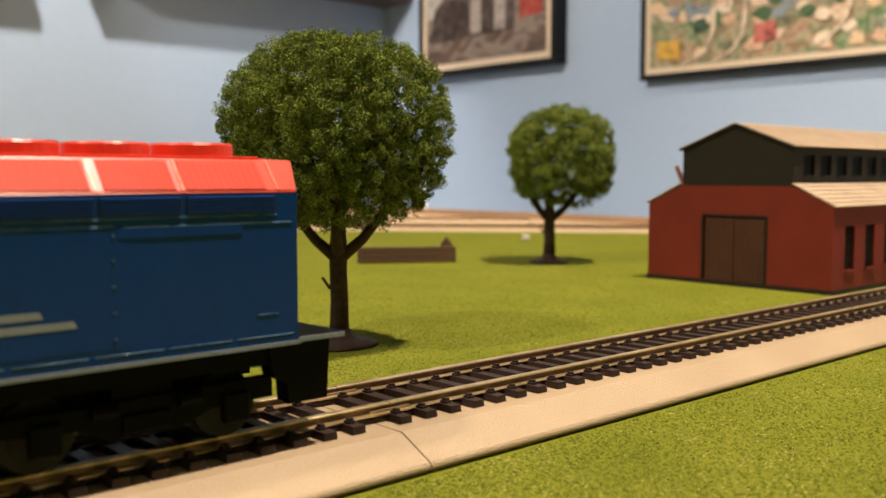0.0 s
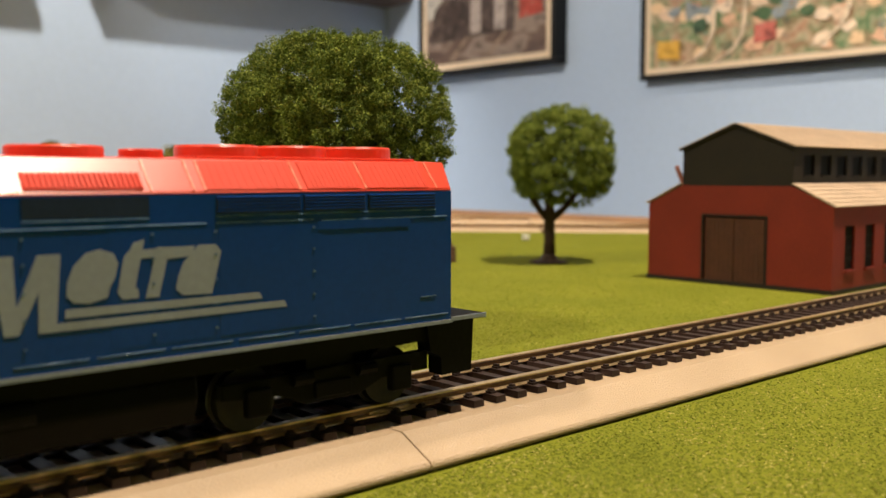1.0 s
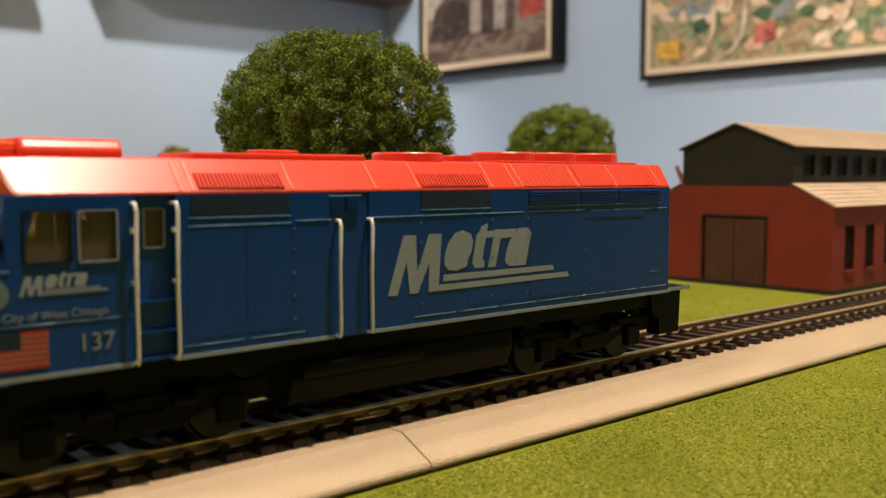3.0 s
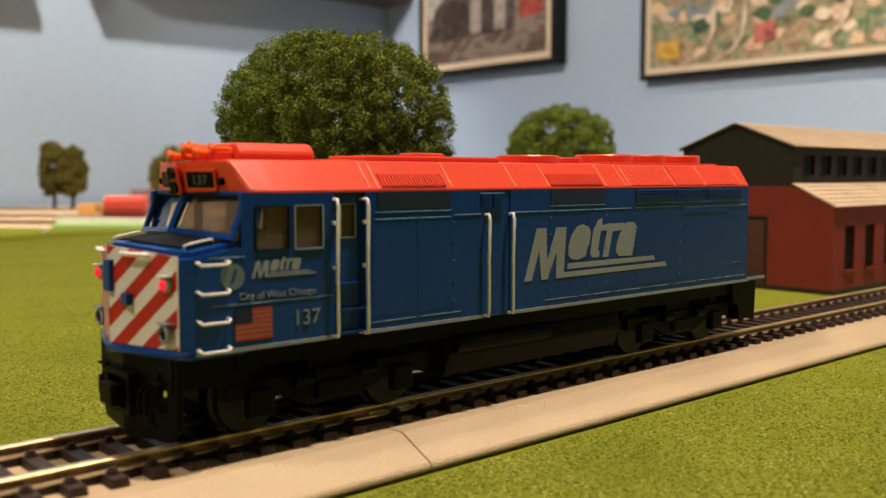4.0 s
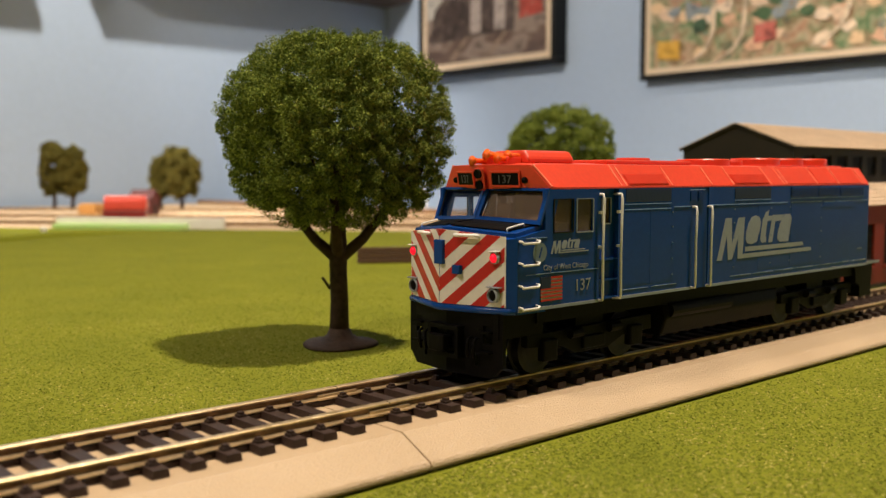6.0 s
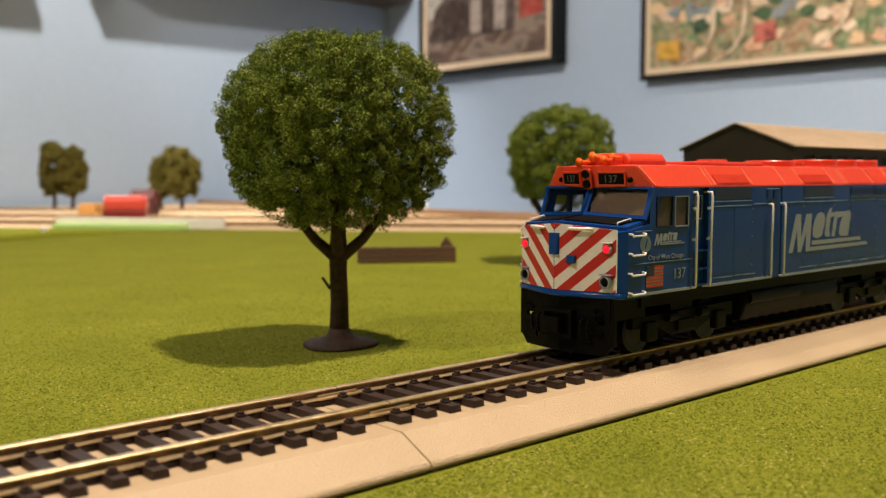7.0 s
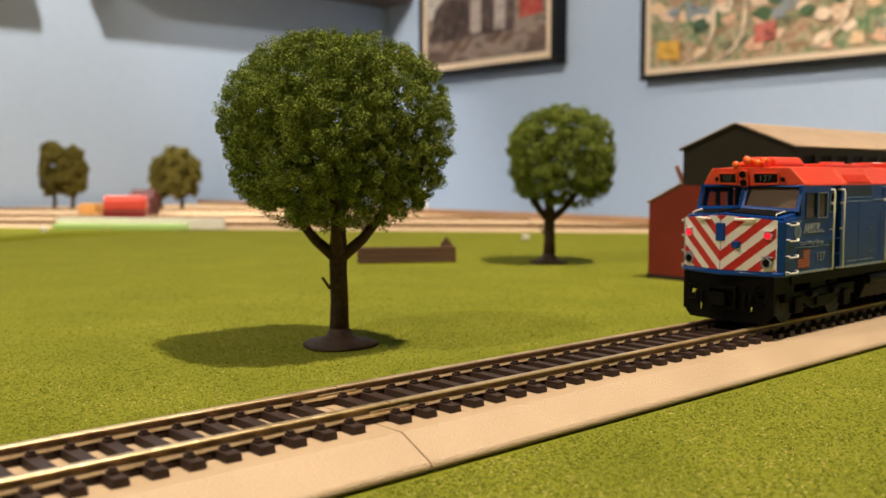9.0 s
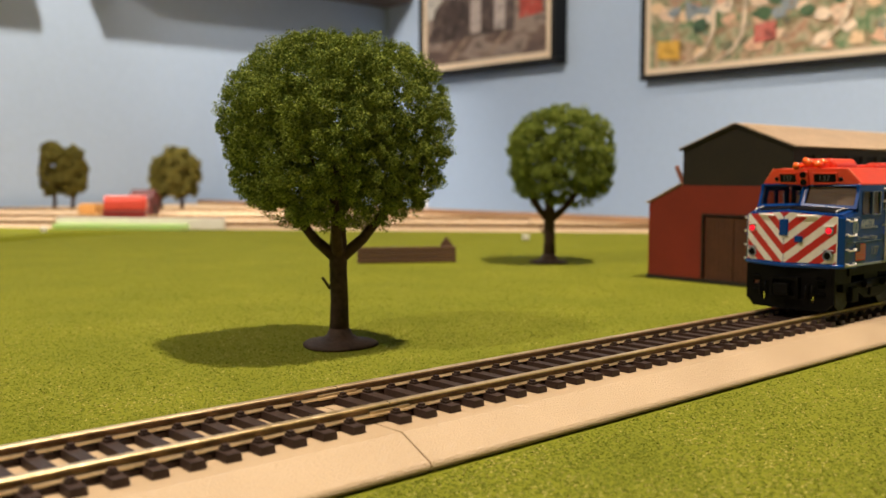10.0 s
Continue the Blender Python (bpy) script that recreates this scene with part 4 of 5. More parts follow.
    # lettering and marks on the sides: plain slanted bars for the operator's mark
    for s in (-1, 1):
        lift = [0.0]

        def bar(pts, name="operator_mark", material=M_SILVER, label="silver slanted bar"):
            lift[0] += 0.0000012
            return part(name, prism(pts, "y", s * (HW + 0.00006 + lift[0]) - 0.00004, s * (HW + 0.00006 + lift[0]) + 0.00004), material, t, label)
        # a zigzag, rounded slanted blocks, and two underlines; once large, once a quarter of the size
        for ox, oz, q in ((0.0783, 0.0226, 1.0), (0.0122, 0.0281, 0.25)):
            def mark(pts, label="silver slanted shape"):
                return bar([(ox + a * q / 1000, oz + b * q / 1000) for a, b in pts], label=label)
            for pts in ([(0, 0), (2.3, 0), (6.3, 11.3), (3.8, 11.3)], [(3.9, 11.3), (6.9, 11.3), (7.3, 0), (5.4, 0)], [(5.5, 0), (7.4, 0), (12.9, 11.3), (10.2, 11.3)],
                        [(10.1, 0), (12.6, 0), (13.5, 11.3), (10.4, 11.3)],
                        [(14.2, 5.0), (15.2, 4.0), (17.5, 3.7), (20.3, 4.4), (20.6, 5.9), (21.5, 7.3), (22.0, 9.4), (21.3, 11.0), (19.2, 11.7), (17.1, 11.2), (15.3, 9.4), (14.3, 7.0)],
                        [(21.8, 4.9), (22.6, 3.9), (25.1, 3.9), (25.1, 5.2), (24.6, 5.6), (26.2, 12.9), (24.4, 12.4), (23.9, 11.4), (22.9, 10.4)],
                        [(25.1, 9.9), (29.2, 10.1), (29.4, 11.4), (25.4, 11.3)],
                        [(26.2, 3.8), (28.4, 3.8), (30.3, 11.5), (28.2, 11.6)], [(29.6, 9.6), (33.9, 9.9), (34.6, 11.5), (30.0, 11.5)],
                        [(31.2, 4.8), (32.4, 3.7), (37.4, 3.6), (39.2, 10.4), (38.2, 11.6), (35.2, 11.6), (32.6, 9.0), (31.6, 6.8)]):
                mark(pts)
            mark([(13.9, 1.8), (46.7, 2.0), (46.1, 3.1), (14.0, 3.1)], label="silver underline")
            mark([(12.0, 0.0), (51.6, 0.2), (51.0, 1.3), (12.2, 1.2)], label="silver underline")
        disc = [(0.0087 + 0.0022 * math.cos(i * math.pi / 12), 0.0286 + 0.0022 * math.sin(i * math.pi / 12)) for i in range(24)]
        bar(disc, "round_mark", mat("grey_round_mark", (0.16, 0.22, 0.28), 0.4) if s < 0 else M_SILVER, "grey-blue round mark")
        bar([(0.0082, 0.0274), (0.0087, 0.0274), (0.0096, 0.0298), (0.0091, 0.0298)], "round_mark", M_BLUE, "blue slash on the mark")
        my = s * (HW + 0.00012)
        place = (lambda x, z: pose(x, my, z, 90, 0, 0)) if s < 0 else (lambda x, z: pose(0.034 - x, my, z, 90, 0, 180))
        lettering("City of West Chicago", 0.00172, M_DIM, t, "name_lettering", place(0.0098, 0.0246), "small silver lettering")
        lettering("137", 0.0038, M_DIM, t, "road_number", place(0.0202, 0.0193), "silver road number")
        # flag
        fl = part("flag_decal", prism([(0.0090, 0.0178), (0.0160, 0.0178), (0.0160, 0.0231), (0.0090, 0.0231)], "y", my - 0.00008, my + 0.00008), M_SILVER, t, "small striped flag decal")
        for k in range(7):
            z = 0.0178 + k * 0.00081
            xa = 0.0090 if k < 4 else 0.0122
            part("flag_stripe", boxes((xa, 0.0160, my - 0.00013, my + 0.00013, z, z + 0.00044)), M_STRIPE, fl)
        part("flag_canton", boxes((0.0090, 0.0122, my - 0.00014, my + 0.00014, 0.0206, 0.0231)), M_BLUEDK, fl)
    # platforms, pilots and couplers
    part("rear_platform", boxes((LEN, 0.1780, -0.0168, 0.0168, 0.0160, 0.0170), bevel=0.0002), M_BLACK, t, "black rear platform")
    for s in (-1, 1):
        part("platform_edge", boxes((LEN + 0.0004, 0.1781, s * 0.0169 - 0.0002, s * 0.0169 + 0.0002, 0.0162, 0.0170)), M_SILL, t, "light grey platform edge")
        part("rear_step", prism([(0.1630, 0.0160), (0.1756, 0.0160), (0.1750, 0.0052), (0.1669, 0.0052), (0.1667, 0.0088), (0.1658, 0.0096), (0.1648, 0.0098), (0.1640, 0.0104)], "y", s * 0.0158, s * 0.0118), M_BLACK, t, "black rear step with a cut-out")
    part("platform_edge", boxes((0.1779, 0.1782, -0.0168, 0.0168, 0.0160, 0.0169)), M_BLUE, t)
    part("rear_plate", boxes((0.1742, 0.1752, -0.0118, 0.0118, 0.0112, 0.0160)), M_BLACK, t)
    part("coupler", boxes((0.1750, 0.1805, -0.0016, 0.0016, 0.0075, 0.0105), (0.1785, 0.1810, -0.0028, 0.0022, 0.0070, 0.0110), bevel=0.0003), M_BLACK, t)
    bm = bmesh.new()
    for sd in (-1, 1):
        panel(bm, (0, 0, 0.0014), (0, sd * 0.0155, 0.0014), (0, sd * 0.0155, 0.0156), (0, 0, 0.0156), [(0.52, 0.59, 0.17, 0.33), (0.66, 0.82, 0.52, 0.80)], 0.0010 * sd)
    for v in bm.verts:
        if abs(v.co.y) > 0.0154 and v.co.z < 0.0016:
            v.co.z, v.co.y = 0.0042, v.co.y * 0.985
    bmesh.ops.remove_doubles(bm, verts=bm.verts, dist=0.00001)
    for v in bm.verts:
        v.co.x += -0.0030 + abs(v.co.y) / 0.0155 * 0.0024
    part("front_pilot", bm, M_BLACK, t, "black front pilot plate with two slots")
    part("pilot_frame", boxes((-0.0010, 0.0130, -0.0145, 0.0145, 0.0100, 0.0157)), M_BLACK, t)
    part("coupler", boxes((-0.0050, -0.0020, -0.0016, 0.0016, 0.0068, 0.0098), (-0.0062, -0.0044, -0.0024, 0.0028, 0.0064, 0.0102), bevel=0.0003), M_BLACK, t)
    part("coupler_pocket", boxes((-0.0042, -0.0020, -0.0050, 0.0050, 0.0050, 0.0060), (-0.0042, -0.0020, -0.0050, 0.0050, 0.0112, 0.0122), (-0.0042, -0.0020, -0.0050, -0.0040, 0.0060, 0.0112), (-0.0042, -0.0020, 0.0040, 0.0050, 0.0060, 0.0112)), M_BLACK, t)
    for y in (-0.0095, -0.0075, 0.0070, 0.0090):
        part("air_hose", tube(bmesh.new(), [(-0.0024, y, 0.0100), (-0.0034, y, 0.0096), (-0.0035, y * 0.98, 0.0072), (-0.0031, y * 0.96, 0.0056)], 0.0004, 7), M_BLACK, t, "black air hose", smooth=True)
    for y in (-0.0112, 0.0112):
        part("pilot_step", boxes((-0.0024, -0.0008, y - 0.0016, y + 0.0016, 0.0068, 0.0072), (-0.0024, -0.0008, y - 0.0016, y + 0.0016, 0.0112, 0.0116)), M_BLACK, t)
    # underframe
    part("underframe", boxes((0.0105, LEN - 0.002, -0.0150, 0.0150, 0.0125, 0.0158)), M_BLACK, t, "black underframe")
    part("fuel_tank", prism([(-0.0150, 0.0125), (0.0150, 0.0125), (0.0158, 0.0090), (0.0140, 0.0042), (-0.0140, 0.0042), (-0.0158, 0.0090)], "x", 0.0580, 0.1140, bevel=0.0006), M_BLACK, t, "black fuel tank")
    for s in (-1, 1):
        part("air_tank", tube(bmesh.new(), [(0.0600, s * 0.0148, 0.0108), (0.0880, s * 0.0148, 0.0108)], 0.0020, 14), M_BLACK, t)
    for cx in (0.0310, 0.1415):
        tr = part("truck", boxes((cx - 0.022, cx + 0.022, -0.0040, 0.0040, 0.0050, 0.0125), (cx - 0.005, cx + 0.005, -0.0130, 0.0130, 0.0085, 0.0125)), M_BLACK, t, "black four-wheel truck")
        for s in (-1, 1):
            y = s * 0.0130
            outl = [(cx - 0.0225, 0.0098), (cx - 0.0225, 0.0070), (cx - 0.0115, 0.0066), (cx - 0.0060, 0.0040), (cx + 0.0060, 0.0040), (cx + 0.0115, 0.0066), (cx + 0.0232, 0.0066), (cx + 0.0232, 0.0104)]
            part("side_frame", prism(outl, "y", y - 0.0010, y + 0.0010, bevel=0.0002), M_BLACK, tr)
            for dx in (-0.0158, 0.0158):
                part("journal_box", boxes((cx + dx - 0.0024, cx + dx + 0.0024, min(y, y + s * 0.0022), max(y, y + s * 0.0022), 0.0035, 0.0085), bevel=0.0004), M_BLACK, tr)
                part("brake_cylinder", tube(bmesh.new(), [(cx + dx * 0.45 - 0.002, y + s * 0.0018, 0.0090), (cx + dx * 0.45 + 0.002, y + s * 0.0018, 0.0090)], 0.0012, 10), M_BLACK, tr)
            part("spring", boxes((cx - 0.0040, cx + 0.0040, min(y, y + s * 0.0018), max(y, y + s * 0.0018), 0.0048, 0.0078), bevel=0.0003), M_BLACK, tr)
    sets = []
    for cx in (0.0310, 0.1415):
        for dx in (-0.0158, 0.0158):
            w = part("wheelset", tube(bmesh.new(), [(0, -0.0095, 0), (0, 0.0095, 0)], 0.0010, 10), M_METAL, t, "steel wheelset")
            w.location = (cx + dx, 0, WHEEL_R)
            for s in (-1, 1):
                q = part("wheel", lathe([(0, -0.0012), (0.0030, -0.0012), (0.0044, -0.0014), (WHEEL_R, -0.0014), (WHEEL_R, 0.0008), (WHEEL_R + 0.0006, 0.0010), (WHEEL_R + 0.0005, 0.0016), (0.0044, 0.0014), (0.0030, 0.0010), (0, 0.0010)], 28), M_METAL, w, "steel wheel")
                q.matrix_basis = pose(0, s * 0.0088, 0, 90 * s, 0, 0)
            sets.append((w, cx + dx))
    return t, sets


WHEEL_R = 0.0058
LOCO, WHEELSETS = locomotive()


# ---- far end of the layout ----
def far(n, a, z=0.0):
    p = FN * n + FT * a
    return (p.x, p.y, z)


def at_view(az, d, z=-0.003):
    return (EYE[0] + d * math.sin(math.radians(az)), EYE[1] + d * math.cos(math.radians(az)), z)


def distant_tree(p, label, h, w, seed):
    t = thing("tree", label, "model tree", p, group="model trees")
    bm = tube(bmesh.new(), [(0, 0, 0), (0.001, 0, h * 0.2), (0, 0, h * 0.6)], [0.004, 0.003, 0.0012], 8)
    for a in (0.5, 2.6, 4.4):
        tube(bm, [(0, 0, h * 0.18), (math.cos(a) * w * 0.25, math.sin(a) * w * 0.25, h * 0.42)], [0.002, 0.001], 6)
    part("trunk", bm, M_TRUNK, t, "thin brown trunk")
    me, tf = foliage(22000, seed, (0, 0, h * 0.58), w / 2, 0.0024, 220, squash=h * 0.42 / (w / 2), tuft=0.26)
    me.materials.append(M_LEAF2)
    c = new("crown", me)
    c.parent = t
    tagged(c, "olive foam crown")


distant_tree(at_view(19.0, 1.72), "olive green model tree near the wall", 0.119, 0.043, 21)
distant_tree(at_view(19.95, 1.70), "olive brown model tree near the wall", 0.112, 0.044, 22)
distant_tree(at_view(24.75, 1.70), "dark green model tree near the wall", 0.092, 0.034, 23)
distant_tree(at_view(25.95, 1.66), "olive brown model tree near the wall", 0.110, 0.060, 24)


M_TOYRED = mat("bright_red_plastic", (0.60, 0.060, 0.035), 0.3, vary=0.08)
M_DULLRED = mat("dull_red_plastic", (0.22, 0.018, 0.014), 0.4, vary=0.1)


def red_wagon():
    t = thing("toy_wagon", "bright red toy wagon with rounded grooved top", "toy wagon", at_view(22.85, 1.062, 0.0067), turn=-28)
    o = [(-0.0155, 0.0125), (0.0155, 0.0125), (0.0160, 0.0160), (0.0148, 0.0175), (0.0158, 0.0190), (0.0140, 0.0235), (0.0125, 0.0240), (0.0105, 0.0275), (-0.0105, 0.0275), (-0.0125, 0.0240), (-0.0140, 0.0235), (-0.0158, 0.0190), (-0.0148, 0.0175), (-0.0160, 0.0160)]
    part("upper_body", prism(o, "x", -0.0215, 0.0215, bevel=0.0006), M_TOYRED, t, "glossy red ridged top")
    part("lower_body", prism([(-0.014, 0.002), (0.014, 0.002), (0.0155, 0.0100), (0.0140, 0.0125), (-0.0140, 0.0125), (-0.0155, 0.0100)], "x", -0.0228, 0.0205, bevel=0.0008), M_DULLRED, t, "dull red lower body")
    part("chassis", boxes((-0.019, 0.019, -0.012, 0.012, 0.0, 0.003)), M_BLACK, t)


red_wagon()


def hut():
    t = thing("hut", "small maroon model hut with a pitched roof", "model hut", at_view(23.85, 1.40, -0.003), turn=FTURN)
    part("walls", prism([(-0.013, 0), (0.013, 0), (0.013, 0.026), (0, 0.037), (-0.013, 0.026)], "x", -0.016, 0.016), mat("maroon_boards", (0.10, 0.015, 0.015), 0.6), t)
    for s in (-1, 1):
        part("roof_slope", prism([(s * 0.016, 0.0245), (0, 0.0375), (0, 0.0390), (s * 0.017, 0.026)], "x", -0.018, 0.018), mat("maroon_roof", (0.07, 0.012, 0.012), 0.6), t, "dark maroon roof slope")
    part("door", boxes((-0.0168, -0.0158, -0.004, 0.004, 0, 0.018)), M_BARNDK, t)


hut()
o = thing("crate", "orange-tan wooden crate beside the red wagon", "crate", at_view(20.95, 1.40, -0.003), turn=FTURN)
part("body", boxes((-0.012, 0.012, -0.012, 0.012, 0, 0.020), bevel=0.001), mat("orange_tan_wood", (0.55, 0.28, 0.08), 0.6), o)
for z in (0.003, 0.012):
    part("slat", boxes((-0.0132, 0.0132, -0.0132, 0.0132, z, z + 0.005)), mat("tan_slat", (0.58, 0.32, 0.10), 0.6), o)

# pale green strip lying at the mat's edge
o = thing("plastic_strip", "pale green translucent plastic strip with white edge", "plastic strip", far(FAR0 - 0.006, 0.337, 0.0003), turn=FTURN)
part("green_side", boxes((-0.048, 0.098, 0.0, 0.010, 0, 0.0056), bevel=0.0006), mat("pale_green_plastic", (0.40, 0.72, 0.22), 0.4, vary=0.1, second=(0.50, 0.62, 0.30)), o, "pale green plastic")
part("white_edge", boxes((-0.085, 0.099, -0.005, 0.0, 0, 0.0115), bevel=0.0006), M_WHITE, o, "white edge")
for p in (at_view(18.4, 1.0, 0.0003), at_view(46.6, 0.80, 0.0003)):
    o = thing("pebble", "tiny white chip lying on the grass mat", "chip", p)
    part("chip", boxes((-0.003, 0.003, -0.002, 0.002, 0, 0.005), bevel=0.001), M_WHITE, o)


def trough():
    t = thing("timber_wall", "low brown timber wall with a pointed end post", "timber wall", (0.3579, 0.3023, 0), turn=-31.2)
    n = 3
    for k in range(n):
        part("beam", boxes((-0.0315, 0.0315, -0.0022, 0.0022, 0.0003 + k * 0.0034, 0.0034 + k * 0.0034), bevel=0.0003), M_TIMBER, t, "rough brown beam")
    part("post", prism([(0.0225, 0), (0.0300, 0), (0.0300, 0.0112), (0.02625, 0.0162), (0.0225, 0.0112)], "y", 0.0024, 0.0050), M_TIMBER, t, "pointed brown post")


M_TIMBER = mat("brown_timber", (0.10, 0.05, 0.025), 0.7, vary=0.2, scale=60, bump=0.4)
trough()


# ---- pictures, shelves ----
def colours(name, stops, scale, seed, rough=0.4, stretch=(1, 1, 1), distort=0.6):
    """A printed sheet: patches of several colours."""
    m = bpy.data.materials.new(name)
    m.use_nodes = True
    n, l = m.node_tree.nodes, m.node_tree.links
    tc, mp, nz, rp = n.new("ShaderNodeTexCoord"), n.new("ShaderNodeMapping"), n.new("ShaderNodeTexNoise"), n.new("ShaderNodeValToRGB")
    mp.inputs["Location"].default_value = (seed, seed * 0.7, 0)
    mp.inputs["Scale"].default_value = stretch
    nz.inputs["Scale"].default_value, nz.inputs["Detail"].default_value, nz.inputs["Distortion"].default_value = scale, 4, distort
    l.new(tc.outputs["Object"], mp.inputs[0])
    l.new(mp.outputs[0], nz.inputs["Vector"])
    l.new(nz.outputs["Fac"], rp.inputs[0])
    rp.color_ramp.interpolation = "EASE"
    e = rp.color_ramp.elements
    e[0].position, e[0].color = stops[0][0], (*stops[0][1], 1)
    e[1].position, e[1].color = stops[-1][0], (*stops[-1][1], 1)
    for q, c in stops[1:-1]:
        e.new(q).color = (*c, 1)
    b = n["Principled BSDF"]
    l.new(rp.outputs[0], b.inputs["Base Color"])
    b.inputs["Roughness"].default_value = rough
    return m


def picture(name, label, y0, y1, z0, z1, depth, rim, mount, sheet):
    """A framed picture on the east wall; local x runs along -y, z up, its back on the wall."""
    t = thing(name, label, "framed picture", (RX1 - 0.0005, y1, z0), group="wall pictures")
    w, h = y1 - y0, z1 - z0
    d = -depth
    for a in ((d, 0, -w, 0, 0, rim), (d, 0, -w, 0, h - rim, h), (d, 0, -w, -w + rim, rim, h - rim), (d, 0, -rim, 0, rim, h - rim)):
        part("frame_rail", boxes(a, bevel=0.0015), M_FRAMEBLK, t, "black frame rail")
    part("mat_board", boxes((d + 0.004, d + 0.006, -w + rim, -rim, rim, h - rim)), M_MATBOARD, t, "cream mat border")
    k = rim + mount
    part("print", boxes((d + 0.003, d + 0.0038, -w + k, -k, k, h - k)), sheet, t, "printed picture sheet")
    return t, d + 0.003, w, h, k


P1 = colours("station_print", [(0.25, (0.05, 0.035, 0.03)), (0.45, (0.14, 0.09, 0.07)), (0.55, (0.28, 0.22, 0.18)), (0.66, (0.10, 0.07, 0.06)), (0.8, (0.35, 0.06, 0.04))], 9, 3.1, stretch=(1, 1, 2.2))
t, px, w, h, k = picture("picture", "black-framed picture of steam engines in a yard", 1.128, 1.554, 0.285, 0.62, 0.038, 0.012, 0.014, P1)


def inked(t, px, pts, name, colour, label, lift):
    """A flat printed shape on a picture; pts are (to the side, up)."""
    c = Vector(colour)
    ink = colours("ink", [(0.32, tuple(c * 0.45)), (0.46, tuple(c * 0.85)), (0.56, tuple(c * 1.1)), (0.68, tuple(c * 0.6 + Vector((0.12, 0.09, 0.07))))], 55, 3.3 + lift * 9000)
    return part(name, prism([(-a, b) for a, b in pts], "x", px - lift - 0.0002, px - lift), ink, t, label)


inked(t, px, [(k, 0.13), (w - k, 0.15), (w - k, h - k), (k, h - k)], "print_sky", (0.50, 0.48, 0.44), "pale grey printed sky", 0.0002)
inked(t, px, [(0.035, 0.075), (0.055, 0.15), (0.09, 0.175), (0.15, 0.165), (0.16, 0.19), (0.19, 0.17), (0.27, 0.18), (0.31, 0.16), (0.31, 0.08)], "print_engine", (0.07, 0.05, 0.045), "dark printed engines", 0.0006)
for a in (0.175, 0.25):
    inked(t, px, [(a, 0.085), (a + 0.034, 0.085), (a + 0.034, 0.16), (a, 0.16)], "print_smokebox", (0.42, 0.36, 0.33), "pale printed engine front", 0.0010)
inked(t, px, [(0.325, 0.10), (0.39, 0.105), (0.39, 0.20), (0.325, 0.19)], "print_red_car", (0.40, 0.06, 0.04), "red printed carriage", 0.0010)
for a in (0.10, 0.22):
    inked(t, px, [(a, 0.03), (a + 0.02, 0.03), (a + 0.07, 0.08), (a + 0.062, 0.08)], "print_rail", (0.30, 0.22, 0.16), "tan printed rails", 0.0010)

P2 = colours("map_print", [(0.30, (0.10, 0.20, 0.25)), (0.38, (0.07, 0.16, 0.06)), (0.46, (0.13, 0.22, 0.09)), (0.50, (0.28, 0.25, 0.13)), (0.56, (0.34, 0.20, 0.11)), (0.62, (0.34, 0.29, 0.17)), (0.70, (0.16, 0.22, 0.10))], 13, 7.7, distort=0.5)
fine = colours("map_detail", [(0.34, (0.22, 0.11, 0.07)), (0.44, (0.10, 0.20, 0.09)), (0.50, (0.62, 0.50, 0.36)), (0.56, (0.66, 0.54, 0.38)), (0.62, (0.50, 0.18, 0.10)), (0.70, (0.30, 0.32, 0.30))], 48, 2.2, distort=0.4)
nt = P2.node_tree
ramp2, noise2, mixer = nt.nodes.new("ShaderNodeValToRGB"), nt.nodes.new("ShaderNodeTexNoise"), nt.nodes.new("ShaderNodeMix")
source = next(q for q in fine.node_tree.nodes if q.bl_idname == "ShaderNodeValToRGB").color_ramp
for q in source.elements[1:-1]:
    ramp2.color_ramp.elements.new(q.position).color = q.color
for a, b in ((0, 0), (-1, -1)):
    ramp2.color_ramp.elements[a].position, ramp2.color_ramp.elements[a].color = source.elements[b].position, source.elements[b].color
noise2.inputs["Scale"].default_value, noise2.inputs["Detail"].default_value = 46, 3
mixer.data_type = "RGBA"
mixer.inputs[0].default_value = 0.35
old = nt.nodes["Principled BSDF"].inputs["Base Color"].links[0].from_socket
nt.links.new(next(q for q in nt.nodes if q.bl_idname == "ShaderNodeTexCoord").outputs["Object"], noise2.inputs["Vector"])
nt.links.new(noise2.outputs["Fac"], ramp2.inputs[0])
nt.links.new(old, mixer.inputs[6])
nt.links.new(ramp2.outputs[0], mixer.inputs[7])
nt.links.new(mixer.outputs[2], nt.nodes["Principled BSDF"].inputs["Base Color"])
bpy.data.materials.remove(fine)
t, px, w, h, k = picture("poster", "large framed illustrated park map poster", 0.04, 0.928, 0.233, 0.86, 0.024, 0.010, 0.011, P2)
inked(t, px, [(0.040, 0.036), (0.088, 0.032), (0.088, 0.066), (0.040, 0.068)], "map_legend", (0.66, 0.38, 0.05), "yellow map legend", 0.0040)
inked(t, px, [(0.235, 0.045), (0.275, 0.05), (0.275, 0.08), (0.235, 0.076)], "map_red_block", (0.52, 0.13, 0.10), "red printed block", 0.0040)
for a, b in ((0.09, 0.02), (0.15, 0.02), (0.33, 0.03), (0.45, 0.05)):
    pts = [(a + 0.10 * q + 0.02 * math.sin(5 * q), b + 0.16 * q ** 1.4) for q in np.linspace(0, 1, 9)]
    inked(t, px, pts + [(p[0] + 0.008, p[1]) for p in reversed(pts)], "map_road", (0.74, 0.60, 0.44), "pale printed path", 0.0036)


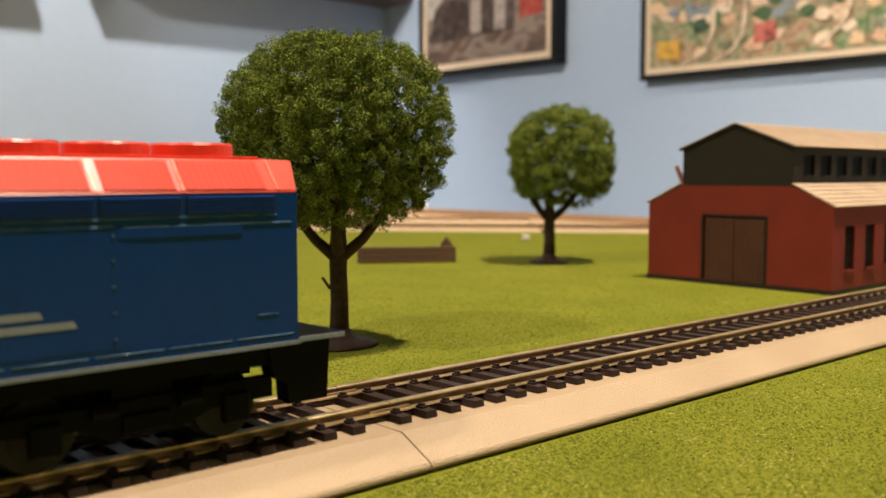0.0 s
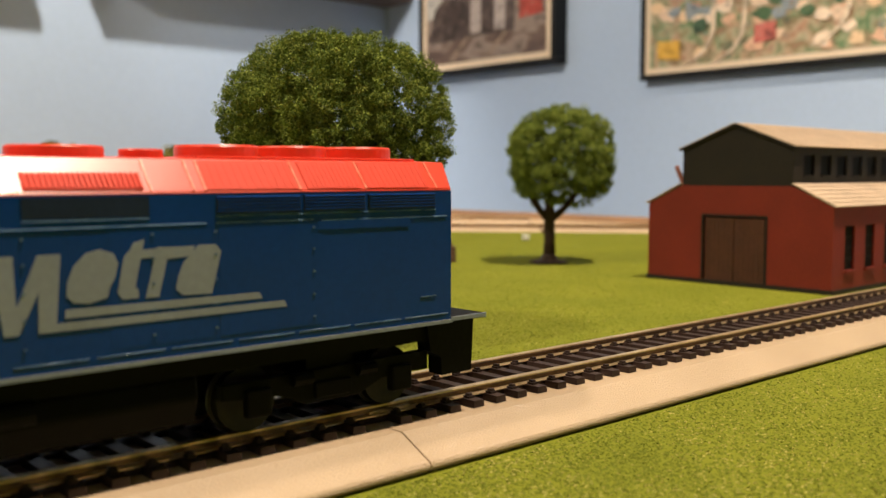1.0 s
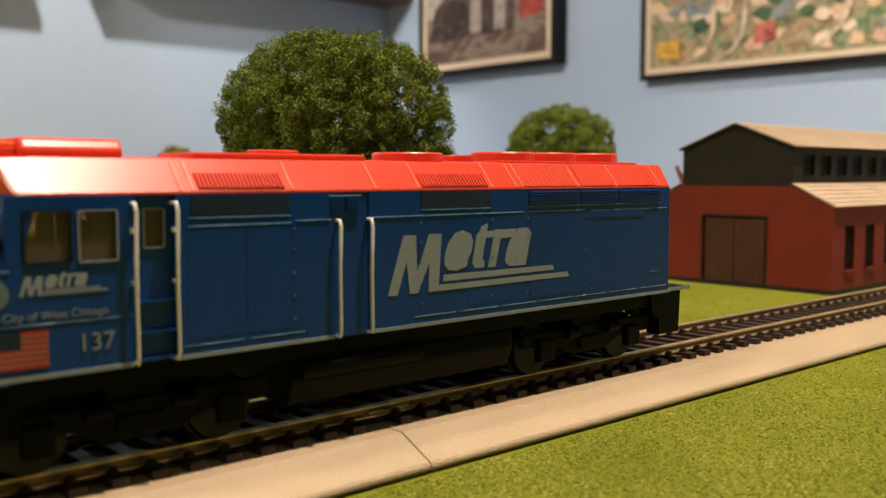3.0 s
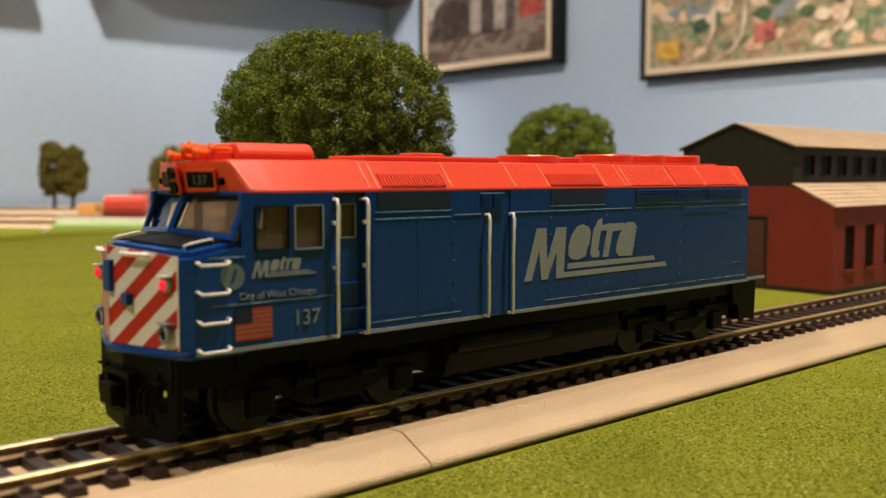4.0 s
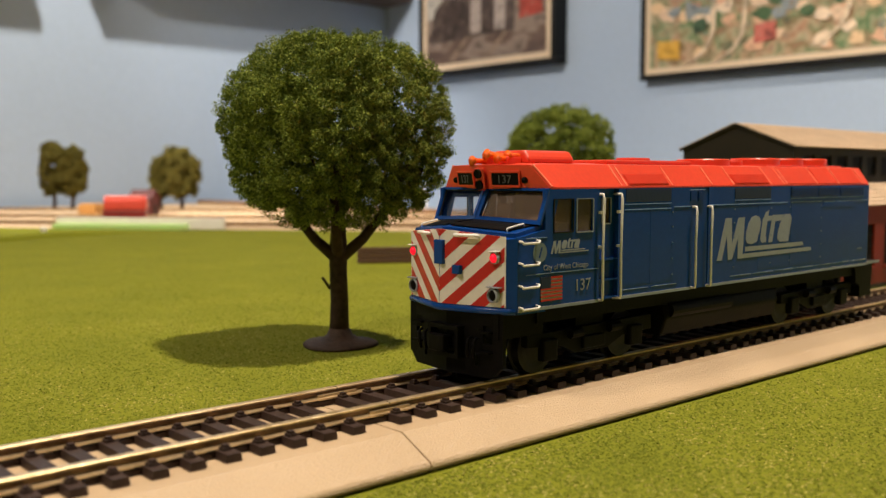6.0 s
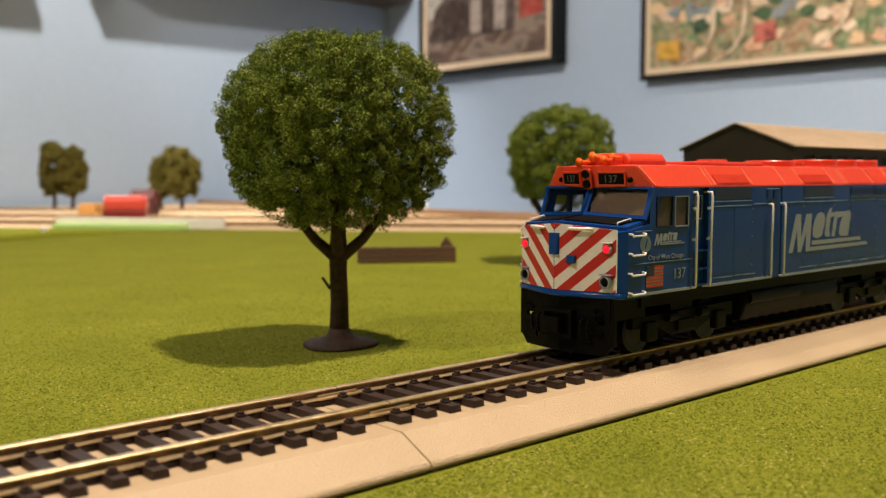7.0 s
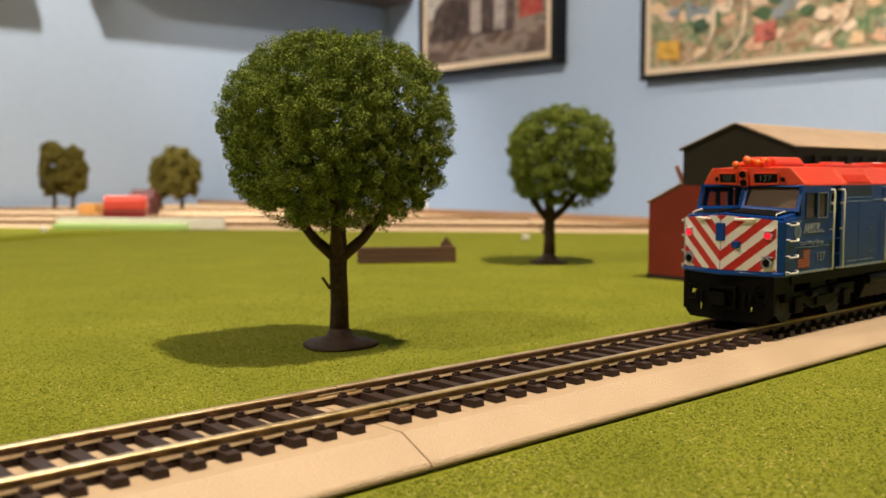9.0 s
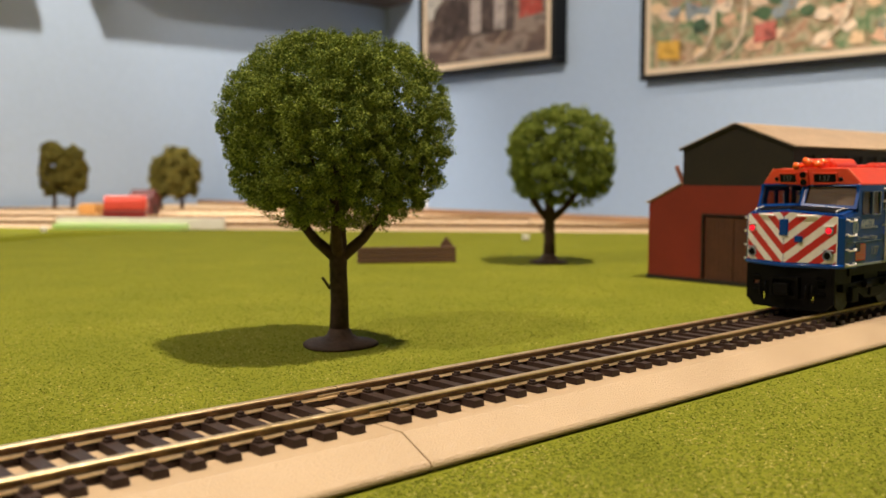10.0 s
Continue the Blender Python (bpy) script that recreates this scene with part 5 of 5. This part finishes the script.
rng = random.Random(12)
inks = [(0.74, 0.54, 0.38), (0.76, 0.58, 0.42), (0.66, 0.40, 0.26), (0.05, 0.10, 0.05), (0.06, 0.12, 0.05), (0.80, 0.64, 0.48), (0.24, 0.28, 0.30), (0.45, 0.22, 0.14), (0.70, 0.50, 0.30), (0.16, 0.16, 0.09)]
papers = [colours("patch_ink", [(0.30, tuple(Vector(c) * 0.5)), (0.48, c), (0.60, tuple(Vector(c) * 1.1)), (0.72, (0.25, 0.18, 0.10))], 60, 1.7 + i) for i, c in enumerate(inks)]
for i in range(380):
    a, b = rng.uniform(0.03, w - 0.03), k + 0.012 + rng.random() ** 1.3 * (h - 2 * k - 0.05)
    if a < 0.11 and b < 0.085:
        continue
    rr, n = rng.uniform(0.006, 0.019), rng.randint(5, 9)
    pts = [(-a + rr * rng.uniform(0.6, 1.2) * 1.2 * math.cos(6.283 * q / n), b + rr * rng.uniform(0.5, 1.1) * math.sin(6.283 * q / n)) for q in range(n)]
    pts = [(min(max(p[0], -w + k), -k), max(p[1], k)) for p in pts]
    lift = 0.0014 + i * 0.000005
    part("map_patch", prism(pts, "x", px - lift - 0.00005, px - lift), papers[rng.randrange(len(papers))], t)

o = thing("cable_conduit", "thin white cable conduit on the blue wall", "conduit", (RX1 - 0.005, 1.568, RZ0))
part("pipe", tube(bmesh.new(), [(0, 0, 0), (0, 0, 0.5), (0, 0, 1.12)], 0.0045, 10), M_CEIL, o, smooth=True)


def shelf(x0, x1, label):
    t = thing("wall_shelf", label, "shelf", (0, 0, 0), group="wall shelves")
    part("board", boxes((x0, x1, RY1 - 0.10, RY1 - 0.001, 0.474, 0.499), bevel=0.002), M_SHELF, t, "brown shelf board")
    part("back_panel", boxes((x0, x1, RY1 - 0.012, RY1 - 0.001, 0.499, 0.64)), M_SHELF, t)


shelf(0.68, RX1 - 0.004, "long dark brown wall shelf above the layout")
shelf(-0.7, 0.575, "dark brown wall shelf above the layout")


# ---- what moves ----
RUN = [(0.0, -0.0964), (0.5, -0.0785), (1.0, -0.0605), (1.5, -0.0422), (2.0, -0.0239), (2.5, -0.0054), (4.0, 0.0503), (4.5, 0.0688), (5.0, 0.0871), (5.5, 0.1058),
       (7.0, 0.1627), (7.5, 0.1815), (8.0, 0.2002), (8.5, 0.2189), (9.0, 0.2375), (9.5, 0.2561), (10.0, 0.2751)]


def along(t):
    ts, xs = zip(*RUN)
    return float(np.interp(t, ts, xs))


def motions():
    walk(LOCO, [(t, pose(x, 0, RAIL_TOP)) for t, x in RUN])
    for w, cx in WHEELSETS:
        walk(w, [(0.2 * i, pose(cx, 0, WHEEL_R, 0, math.degrees((along(0.2 * i) - RUN[0][1]) / WHEEL_R), 0)) for i in range(51)])


motions()
